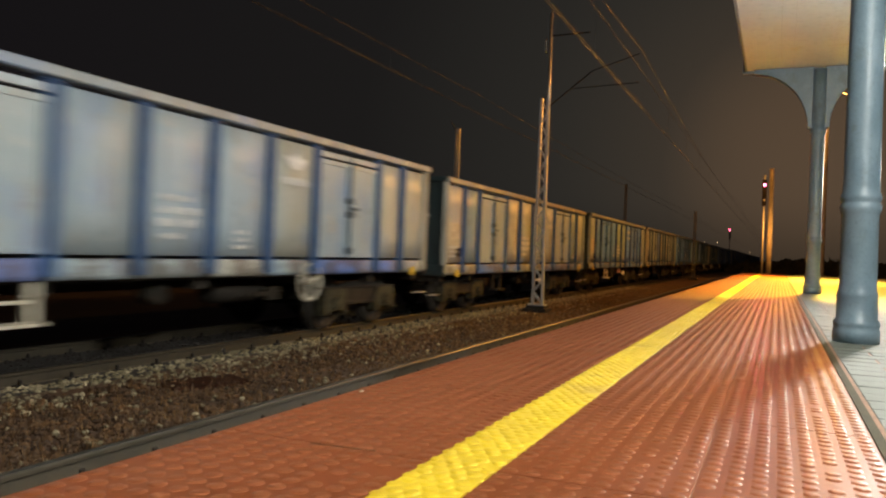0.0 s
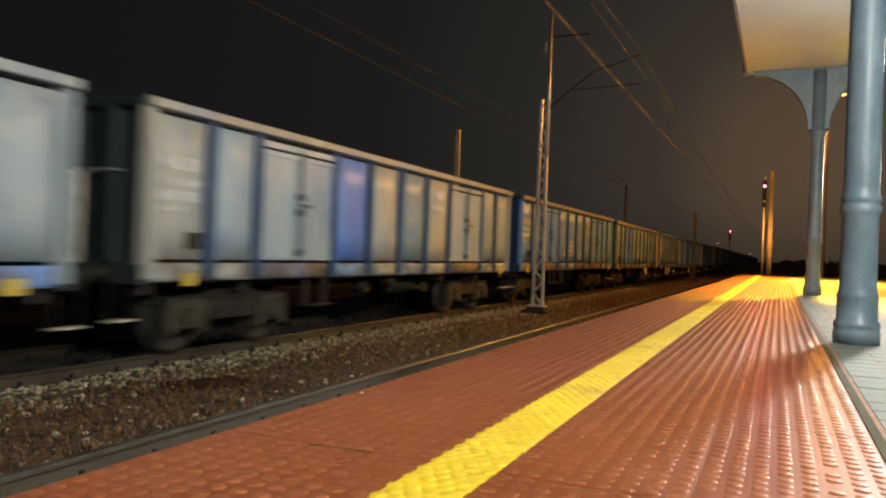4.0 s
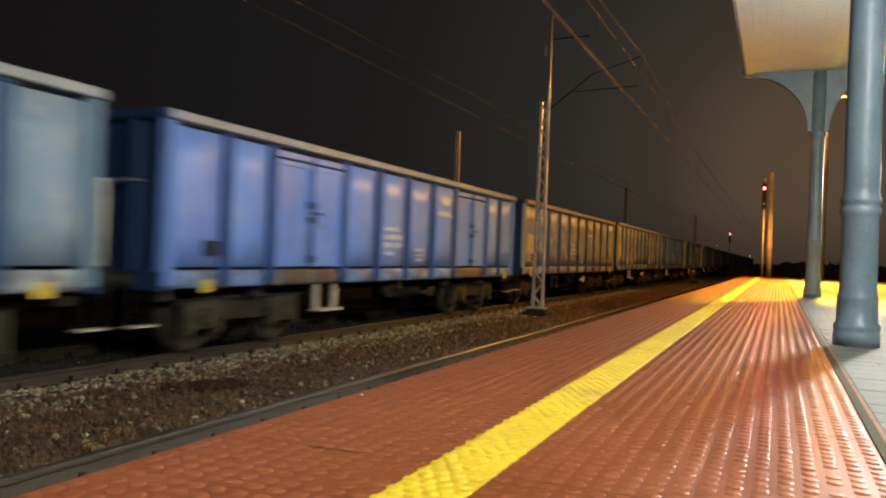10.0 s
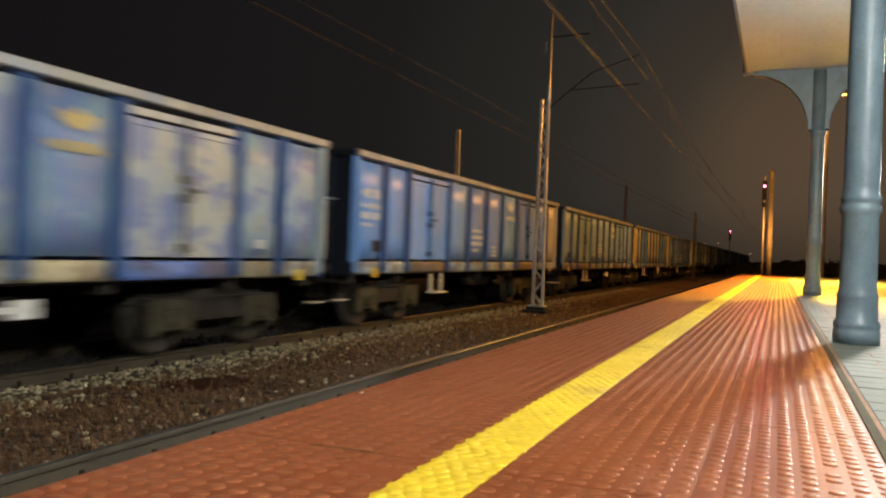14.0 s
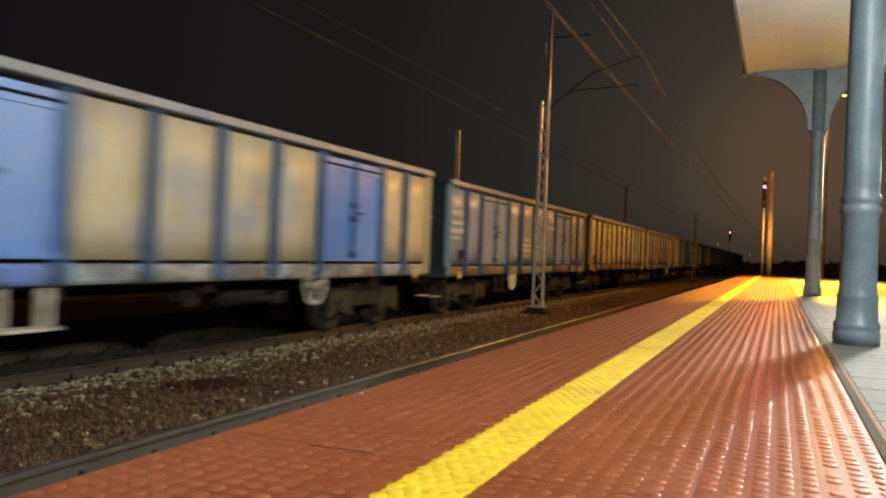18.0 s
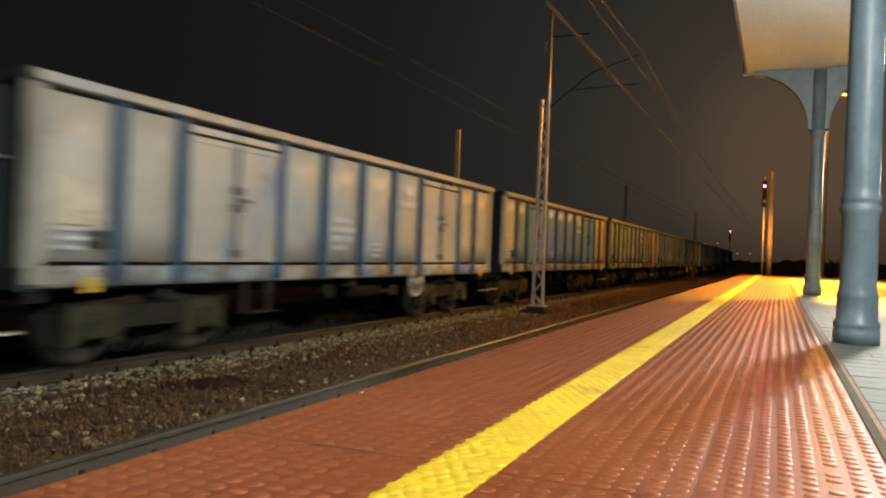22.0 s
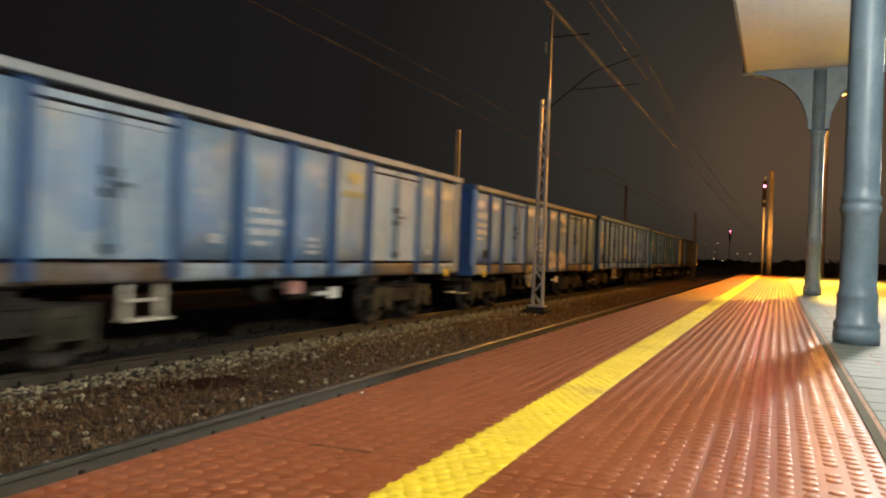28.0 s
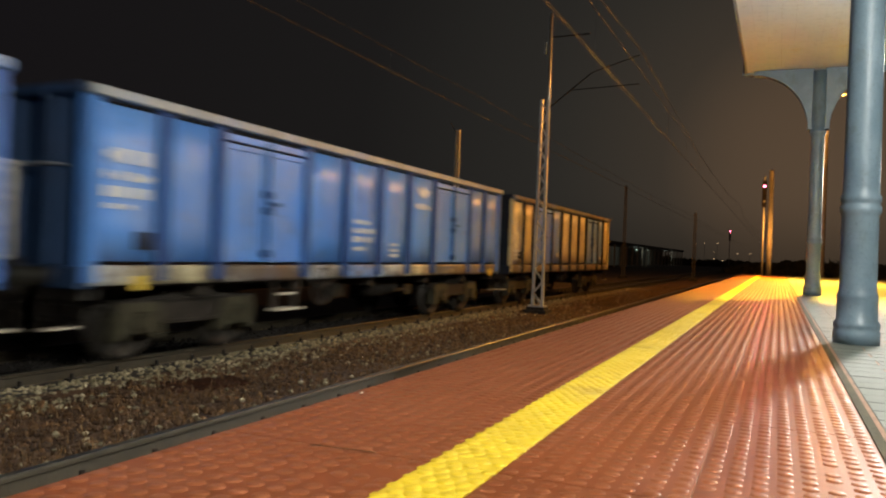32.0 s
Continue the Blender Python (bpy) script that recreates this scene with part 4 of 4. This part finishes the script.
def draw_slab(bm, w, d, nx, ny, rad, high, missing=0.0, stagger=0.0):
    """A slab with a square grid of small domed studs, some worn away; its top lies at z = 0."""
    soft_box(bm, 0.0015, w - 0.0015, 0.0025, d - 0.0025, -0.06, 0.0, 0.0008)
    for i in range(nx):
        for k in range(ny):
            if random.random() < missing * (2.2 if i == nx - 1 else 0.6):
                continue
            cx, cy = w * (i + 0.5 + stagger * (k % 2 - 0.5)) / nx + random.uniform(-0.0012, 0.0012), d * (k + 0.5) / ny + random.uniform(-0.0015, 0.0015)
            lift = high * random.uniform(0.7, 1.2)
            rings = []
            for rr, z in ((rad, 0.0), (rad * 0.82, lift * 0.72), (rad * 0.48, lift)):
                rings.append([bm.verts.new((cx + rr * math.cos((j + 0.5) * math.tau / 8), cy + rr * math.sin((j + 0.5) * math.tau / 8), z)) for j in range(8)])
            for row, (a, b) in enumerate(zip(rings, rings[1:])):
                for j in range(8):
                    f = bm.faces.new((a[j], a[(j + 1) % 8], b[(j + 1) % 8], b[j]))
                    f.smooth, f.material_index = True, 1
            f = bm.faces.new(rings[-1])
            f.smooth, f.material_index = True, 1


SLAB = 1.235
HALF_W = (RED_R - YEL_R) / 2
edge_slab = shared("edge_slab", (M_RED, M_STUD), draw_slab, YEL_L - EDGE_X, SLAB, 11, 17, 0.0290, 0.0044, 0.02)
random.seed(12)
yellow_slabs = [shared(("yellow_slab", v), (M_YELLOW, M_YELLOW), draw_slab, YEL_R - YEL_L, SLAB, 4, 24, 0.0262, 0.0046, 0.03 + 0.02 * v, 0.42) for v in range(4)]
walk_slab = shared("walk_slab", (M_RED, M_STUD), draw_slab, HALF_W, SLAB, 8, 17, 0.0265, 0.0042, 0.02)
SLAB_0 = 2.30
for k in range(-6, 36):
    y = SLAB_0 + SLAB * k
    if y + SLAB <= P1 + 0.01:
        piece("edge_slab", edge_slab, platform, (EDGE_X, y, 0))
        piece("warning_slab", yellow_slabs[(k * 7 + 1) % 4], platform, (YEL_L, y, 0.003), "yellow studded warning slab" if k == 0 else "")
        for i in range(2):
            piece("walk_slab", walk_slab, platform, (YEL_R + HALF_W * i, y, 0))
bm = bmesh.new()
box(bm, RED_R + 0.004, RED_R + 0.045, P0, P1, -0.06, 0.002)
part("kerb_strip", bm, M_KERB, platform, "narrow mossy edging strip")


def draw_paver(bm, w, d):
    soft_box(bm, 0.004, w - 0.004, 0.004, d - 0.004, -0.06, 0.0, 0.005)


PX = RED_R + 0.065
paver = shared("paver", M_PAVER, draw_paver, 0.5, 0.25)
r = random.Random(8)
for k in range(75):
    for i in range(4):
        piece("paver", paver, platform, (PX + 0.5 * i + (0.25 if k % 2 else 0), 3.0 + 0.25 * k, r.uniform(-0.002, 0.001)))
    if k % 2:
        piece("half_paver", shared("half_paver", M_PAVER, draw_paver, 0.25, 0.25), platform, (PX, 3.0 + 0.25 * k, r.uniform(-0.002, 0.001)))
bm = bmesh.new()
for k in range(-60, 176):
    for i in range(10):
        if not (0 <= k < 75 and i < 4):
            x, y = PX + 0.5 * i + (0.25 if k % 2 else 0), 3.0 + 0.25 * k
            box(bm, x + 0.004, x + 0.496, y + 0.004, y + 0.246, -0.06, 0.0)
            if i == 0 and k % 2:
                box(bm, x - 0.246, x - 0.004, y + 0.004, y + 0.246, -0.06, 0.0)
tagged(part("far_pavers", bm, M_PAVER, platform), kind="stuff")

# a straw and a stub lying on the slabs
for name, label, place, long, rad, mat_ in (("straw", "thin dry straw on the red slabs", pose(-1.33, 2.28, 0.007, 0, 90, 7), 0.24, 0.0014, M_KERB),
                                            ("cigarette_stub", "small pale stub on the red slabs", pose(-1.77, 3.19, 0.009, 0, 90, 70), 0.022, 0.0045, M_CREAM)):
    bm = bmesh.new()
    tube(bm, (0, 0, -long / 2), (0, 0, long / 2), rad, 8, rad * 0.8)
    litter = new(name, mesh_of(bm, name, mat_))
    litter.matrix_basis = place
    tagged(litter, label, "litter")

# ---- canopy on iron pillars ----
PIL_X = 0.662
CEIL_Z = 5.2
canopy = thing("platform_canopy", "station canopy with cream boarded ceiling on iron pillars", "canopy", kind="structure")
bm = bmesh.new()
nb = 20
for k in range(nb):
    w = 4.9 / nb
    box(bm, -0.82 + w * k + 0.001, -0.82 + w * (k + 1) - 0.001, -18, 19.75, CEIL_Z, CEIL_Z + 0.03)
part("ceiling_boards", bm, M_CEIL, canopy, "cream painted boards")
bm = bmesh.new()
box(bm, -0.85, 4.15, -18.1, 19.85, CEIL_Z + 0.03, CEIL_Z + 0.28)
part("roof_deck", bm, M_DARK, canopy)
bm = bmesh.new()
box(bm, -0.865, -0.825, -18.1, 19.75, CEIL_Z - 0.015, CEIL_Z + 0.30)
part("eave_board", bm, M_PILLAR, canopy)
bm = bmesh.new()
box(bm, -0.92, 4.15, 19.76, 19.88, CEIL_Z - 0.05, CEIL_Z + 0.28)
part("end_beam", bm, M_PILLAR, canopy, "dark blue-grey beam")


def draw_pillar(bm):
    turned(bm, [(0.19, 0.0), (0.19, 0.11), (0.178, 0.13), (0.188, 0.15), (0.188, 0.185), (0.168, 0.21), (0.165, 0.41), (0.168, 0.43), (0.156, 0.455),
                (0.152, 0.52), (0.150, 1.13), (0.158, 1.15), (0.168, 1.18), (0.168, 1.215), (0.156, 1.235), (0.156, 1.255), (0.166, 1.275), (0.164, 1.31), (0.150, 1.335), (0.147, 1.40),
                (0.143, 2.5), (0.138, 3.62), (0.155, 3.65), (0.172, 3.70), (0.172, 3.76), (0.150, 3.79), (0.150, 5.12)], 40)


def draw_bracket(bm):
    """A curved plate bracket rising to one side (+x)."""
    out = [(0.12, 3.78)]
    for k in range(11):
        a = math.pi / 2 * k / 10
        out.append((0.22 + 1.19 * (1 - math.cos(a)), 3.78 + 1.29 * math.sin(a)))
    pts = out + [(1.41, 5.18), (0.12, 5.18)]
    for w, shape in ((0.05, pts), (0.11, out + [(x * 0.985 + 0.0, z + 0.035) for x, z in out[::-1]])):
        a = [bm.verts.new((x, -w, z)) for x, z in shape]
        b = [bm.verts.new((x, w, z)) for x, z in shape]
        for i in range(len(shape)):
            j = (i + 1) % len(shape)
            bm.faces.new((a[i], b[i], b[j], a[j]))
        bm.faces.new(a[::-1])
        bm.faces.new(b)


for y in (-15.7, -3.93, 7.83, 19.6):
    pil = thing("canopy_pillar", "blue-grey painted iron pillar with moulded rings on the platform", "pillar", pose(PIL_X + 0.0065 * (y - 7.83), y, 0), group="canopy pillars")
    piece("shaft", shared("pillar", M_PILLAR, draw_pillar), pil)
    for s in (0, math.pi):
        piece("bracket", shared("bracket", M_PILLAR, draw_bracket), pil, turn=Matrix.Rotation(s, 4, "Z"))


def draw_lampbody(bm):
    turned(bm, [(0.06, 0.28), (0.06, 0.12), (0.2, 0.10), (0.22, 0.0), (0.19, 0.0), (0.18, 0.04)], 20)


def draw_lampglass(bm):
    turned(bm, [(0.02, -0.001), (0.17, 0.005), (0.17, 0.03)], 20)


for x, y, z in ((1.85, 12.1, 3.75), (2.4, 2.4, 4.75), (2.0, -9.8, 4.75)):
    fit = thing("canopy_lamp", "round white lamp hanging under the canopy ceiling", "lamp", pose(x, y, z), group="canopy lamps")
    piece("housing", shared("lampbody", M_GALV, draw_lampbody), fit)
    bm = bmesh.new()
    tube(bm, (0, 0, 0.25), (0, 0, CEIL_Z - z), 0.02, 8)
    part("rod", bm, M_GALV, fit)
    piece("glass", shared("lampglass", M_GLOW_WHITE, draw_lampglass), fit, (0, 0, 0.015))

# the pole at y = 31.2 is added out of view, beside that white light
for x, y, z in ((1.95, 22.5, 6.75), (3.3, 36.0, 7.65), (2.42, 52.0, 12.7), (6.0, 31.2, 4.2)):
    foot = 0.0 if y < P1 else GROUND_Z
    pole = thing("platform_lamp", "tall grey lamp pole beside the platform", "street lamp", pose(x, y, foot), group="platform lamp poles")
    arm = {36.0: 1.17, 22.5: 0.33, 31.2: -0.525}.get(y, 0.3)
    bm = bmesh.new()
    tube(bm, (0, 0, -0.05), (0, 0, z - foot + 0.2), 0.06 if z != 12.7 else 0.15, 10, 0.045 if z != 12.7 else 0.12)
    part("pole", bm, M_DARK if z != 12.7 else M_CONCRETE, pole)
    bm = bmesh.new()
    tube(bm, (0, 0, z - foot + 0.12), (-0.3 - arm, 0, z - foot + 0.16), 0.035, 8)
    soft_box(bm, -0.8 - arm, -0.25 - arm, -0.14, 0.14, z - foot + 0.08, z - foot + 0.24, 0.05)
    part("lamp_head", bm, M_GALV, pole)
    # box added on the pole as a body for the post's extra light
    if z == 12.7:
        bm = bmesh.new()
        soft_box(bm, -0.32, -0.12, -0.02, 0.2, 7.05, 7.25, 0.03)
        part("floodlight", bm, M_DARK, pole, "small dark floodlight")
    bm = bmesh.new()
    box(bm, -0.68 - arm, -0.4 - arm, -0.08, 0.08, z - foot + 0.065, z - foot + 0.085)
    part("lamp_glass", bm, M_GLOW_SODIUM, pole, "glowing sodium lamp glass")
    # unseen plates, added to cut off part of these lamps' light
    if y in (22.5, 36.0):
        drop = {22.5: 0.44, 36.0: 0.34}[y]
        bm = bmesh.new()
        box(bm, -0.66 - arm, -0.65 - arm, -0.9, 0.9, z - foot - 0.05 - drop, z - foot + 0.1)
        part("glare_shield", bm, M_DARK, pole, "dark glare shield")

# ---- masts and wires ----
def lattice_mast(place, high, tube_top, label, material, slim=1.0):
    """A tapered mast of two channels with diagonal lacing, on a concrete foot."""
    mast = thing("catenary_mast", label, "catenary mast", pose(*place), group="catenary masts")
    bm = bmesh.new()
    box(bm, -0.33, 0.33, -0.33, 0.33, -0.4, 0.12)
    box(bm, -0.25, 0.25, -0.25, 0.25, 0.12, 0.20)
    part("foundation", bm, M_BLACK, mast, "dark concrete foundation")
    for s in (-1, 1):
        bm = bmesh.new()
        a = [bm.verts.new((s * slim * 0.17 + dx, dy, 0.18)) for dx, dy in ((-0.03, -0.07), (0.03, -0.07), (0.03, 0.07), (-0.03, 0.07))]
        b = [bm.verts.new((s * slim * 0.105 + dx, dy, high)) for dx, dy in ((-0.03, -0.07), (0.03, -0.07), (0.03, 0.07), (-0.03, 0.07))]
        for i in range(4):
            bm.faces.new((a[i], a[(i + 1) % 4], b[(i + 1) % 4], b[i]))
        bm.faces.new(a[::-1])
        bm.faces.new(b)
        part("channel", bm, material, mast)
    n = int(high / 0.34)
    for k in range(n):
        z0, z1 = 0.25 + (high - 0.3) * k / n, 0.25 + (high - 0.3) * (k + 1) / n
        w0, w1 = slim * (0.17 - 0.065 * z0 / high), slim * (0.17 - 0.065 * z1 / high)
        s = 1 if k % 2 else -1
        for y in (-0.072, 0.072):
            bm = bmesh.new()
            tube(bm, (-s * w0, y, z0), (s * w1, y, z1), 0.014, 5)
            part("lacing_bar", bm, material, mast)
    bm = bmesh.new()
    box(bm, -0.24, 0.24, -0.14, 0.14, 0.2, 0.24)
    part("base_plate", bm, material, mast)
    if tube_top:
        bm = bmesh.new()
        tube(bm, (0.11, 0, high - 1.6), (0.10, 0, tube_top), 0.05, 10, 0.04)
        part("top_tube", bm, M_TUBE, mast, "thin bright tube")
    return mast


near_mast = lattice_mast((-6.10, 20.84, -0.97), 5.96, 8.35, "grey lattice catenary mast standing between the two tracks", M_GALV, 0.82)


def strut(bm, a, b, r=0.025):
    tube(bm, a, b, r, 6)


bm = bmesh.new()
strut(bm, (0.1, 0, 5.72), (1.3, 0, 6.66), 0.02)
strut(bm, (0.1, 0, 7.7), (1.2, 0, 7.72), 0.02)
strut(bm, (1.3, 0, 6.66), (2.55, 0, 7.05), 0.014)
strut(bm, (0.7, 0, 6.2), (2.55, 0, 6.28), 0.014)
part("cantilever", bm, M_BLACK, near_mast, "dark cantilever arm")
bm = bmesh.new()
for k in range(5):
    z = 7.25 + 0.07 * k
    tube(bm, (-0.03, -0.02, z), (-0.03, -0.02, z + 0.04), 0.032, 10)
part("insulator", bm, M_WHITE, near_mast, "small pale insulator stack")

far_mast = lattice_mast((-12.5, 30.0, -1.0), 6.78, 0, "slender catenary mast beyond the freight train", M_GALV, 0.55)
bm = bmesh.new()
strut(bm, (0.0, 0, 6.5), (-0.35, 0, 7.1), 0.02)
part("bracket", bm, M_DARK, far_mast, "thin dark bracket")
for place, high in (((-11.6, 64.0, -1.0), 7.6), ((-6.05, 63.5, -0.97), 5.4)):
    lattice_mast(place, high, 0, "dim catenary mast far along the line", M_HAZED, 0.6)

# overhead wires, strung from span to span
def wire_line(name, label, x, z, sag, spans, rad):
    bm = bmesh.new()
    line = []
    for a, b in zip(spans, spans[1:]):
        n = 12
        pts = [(x, a + (b - a) * k / n, z - sag * 4 * (k / n) * (1 - k / n)) for k in range(n + 1)]
        line += pts if not line else pts[1:]
    rings = [[bm.verts.new((p[0] + rad * math.cos(j * math.tau / 5), p[1], p[2] + rad * math.sin(j * math.tau / 5))) for j in range(5)] for p in line]
    for a, b in zip(rings, rings[1:]):
        for j in range(5):
            bm.faces.new((a[j], a[(j + 1) % 5], b[(j + 1) % 5], b[j])).smooth = True
    return tagged(new(name, mesh_of(bm, name, M_WIRE)), label, "overhead wire", group="overhead wires")


SPANS = [-35, 20.84, 76, 131, 186, 241]
# track, contact height, messenger height at a mast, its sag
LINES = ((NEAR_X, 4.67, 6.12, 0.62), (FAR_X, 4.64, 5.16, 0.16))
for x, z0, z1, sag in LINES:
    for dx in (-0.02, 0.02):
        wire_line("contact_wire", "copper contact wire hanging over the track", x + dx, z0, 0.0, SPANS, 0.005)
    wire_line("messenger_wire", "sagging messenger wire above the contact wire", x, z1, sag, SPANS, 0.007)
wire_line("feeder_wire", "thin feeder wire strung beside the messenger wire", NEAR_X - 0.12, 5.78, 0.12, SPANS, 0.006)

# droppers between messenger and contact wire
for x, z0, z1, sag in LINES:
    bm = bmesh.new()
    for a, b in zip(SPANS[:3], SPANS[1:4]):
        for k in range(1, 10):
            u = k / 10
            y = a + (b - a) * u
            tube(bm, (x, y, z0), (x, y, z1 - sag * 4 * u * (1 - u)), 0.003, 4)
    tagged(new("wire_droppers", mesh_of(bm, "wire_droppers", M_WIRE)), "thin droppers between the overhead wires", "overhead wire", group="overhead wires", kind="stuff")

# ---- signals and the distance ----
def signal(place, high, lit, label):
    s = thing("railway_signal", label, "railway signal", pose(*place), group="railway signals")
    bm = bmesh.new()
    tube(bm, (0, 0, 0), (0, 0, high), 0.07, 10)
    part("post", bm, M_GALV, s)
    bm = bmesh.new()
    soft_box(bm, -0.15, 0.15, -0.12, 0.10, lit - 1.5, lit + 0.40, 0.06)
    part("signal_head", bm, M_BLACK, s, "black signal head")
    for z, m, name in ((lit, M_GLOW_RED, "red_lamp"), (lit - 1.1, M_GALV, "unlit_lamp")):
        bm = bmesh.new()
        turned(bm, [(0.02, 0.03), (0.075, 0.02), (0.085, 0.0)], 14, Matrix.Translation((0, -0.13, z)) @ Matrix.Rotation(radians(90), 4, "X"))
        part(name, bm, m, s)
    return s


signal((-1.05, 60.0, -1.0), 7.9, 7.17, "railway signal showing red beyond the platform")
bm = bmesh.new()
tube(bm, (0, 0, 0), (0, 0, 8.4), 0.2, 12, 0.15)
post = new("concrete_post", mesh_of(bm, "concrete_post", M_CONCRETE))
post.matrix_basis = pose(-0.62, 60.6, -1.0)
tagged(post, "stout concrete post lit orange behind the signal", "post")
signal((-7.65, 140.0, -1.0), 7.2, 6.75, "distant railway signal showing red")

# distant street lamps
r = random.Random(11)
for x, y, z in ((-18.67, 200, 4.79), (-16.69, 200, 4.85), (-13.74, 200, 4.95), (-14.12, 200, 2.93), (-14.45, 200, 1.19), (-9.13, 200, 2.63), (-6.28, 200, 2.73), (-12.4, 200, 0.9)):
    lampost = thing("street_lamp", "small distant street lamp glowing in the dark", "street lamp", pose(x, y, -1), group="distant street lamps")
    bm = bmesh.new()
    tube(bm, (0, 0, 0), (0, 0, z + 0.95), 0.03, 6)
    part("pole", bm, M_DARK, lampost)
    bm = bmesh.new()
    turned(bm, [(0.03, z + 0.92), (0.085, z + 0.97), (0.085, z + 1.04), (0.03, z + 1.09)], 10)
    part("lamp_head", bm, M_GLOW_TOWN, lampost)

# a long open shed with posts beyond the tracks, dimly lit inside
shed = thing("goods_shed", "long low dark shed with pale posts", "shed", pose(-26, 92, -1))
bm = bmesh.new()
box(bm, -6, 0.5, 0, 145, 3.95, 4.45)
part("roof", bm, M_DARK, shed)
bm = bmesh.new()
box(bm, -6, -5.6, 0, 145, 0, 3.9)
part("back_wall", bm, M_WALL, shed)
for k in range(25):
    bm = bmesh.new()
    box(bm, -0.14, 0.14, 0.5 + 6 * k, 0.8 + 6 * k, 0, 3.95)
    part("post", bm, M_WALL, shed)
for y in (72, 88, 118):
    fit = thing("shed_lamp", "small greenish-white lamp under the shed roof", "lamp", pose(-27.2, 92 + y, 2.3), group="shed lamps")
    bm = bmesh.new()
    turned(bm, [(0.05, 0.0), (0.14, 0.03), (0.12, 0.12), (0.03, 0.18)], 10)
    part("lamp_glass", bm, M_GLOW_SHED, fit)
    bm = bmesh.new()
    tube(bm, (0, 0, 0.17), (0, 0, 0.66), 0.02, 6)
    part("rod", bm, M_DARK, fit)

# far woods and roofs along the horizon
def clumps(name, label, x0, x1, y, h, count, seed):
    r = np.random.RandomState(seed)
    verts, faces = [], []
    for k in range(count):
        cx, cy = r.uniform(x0, x1), y + r.uniform(-8, 8)
        cz = GROUND_Z + h * r.uniform(0.05, 1.0) * (0.65 + 0.35 * math.sin(cx * 0.23) * math.sin(cx * 0.071 + 1))
        s = r.uniform(0.5, 1.6)
        d = r.normal(size=(4, 3))
        d = d / np.linalg.norm(d, axis=1)[:, None] * s
        verts += (d + (cx, cy, cz)).tolist()
        i = 4 * k
        faces += [(i, i + 1, i + 2), (i, i + 2, i + 3), (i, i + 3, i + 1), (i + 1, i + 3, i + 2)]
    me = bpy.data.meshes.new(name)
    me.from_pydata(verts, [], faces)
    me.materials.append(M_LEAF)
    tagged(new(name, me), label, "trees", kind="stuff")


clumps("far_woods", "dark line of trees along the night horizon", -150, 90, 260, 2.0, 9000, 21)
clumps("far_hedge", "dark hedge beyond the end of the platform", -6, 40, 120, 1.3, 2500, 22)


def motions():
    """The train rolls by; its wheels turn."""
    times = [0.8 * k for k in range(41)]
    for k, ob in enumerate(TRAIN):
        walk(ob, [(t, pose(FAR_X, travel(t) + (k + 1) * PITCH_M - HALF, RAIL_Z + RIDE.get(k + 1, 0))) for t in times])
    turns = [(2 * k / FPS, math.degrees((travel(0) - travel(2 * k / FPS)) / 0.46)) for k in range(481)]
    for wheel in WHEELS:
        y = wheel.location.y
        walk(wheel, [(t, pose(0, y, 0.46, a)) for t, a in turns])


motions()
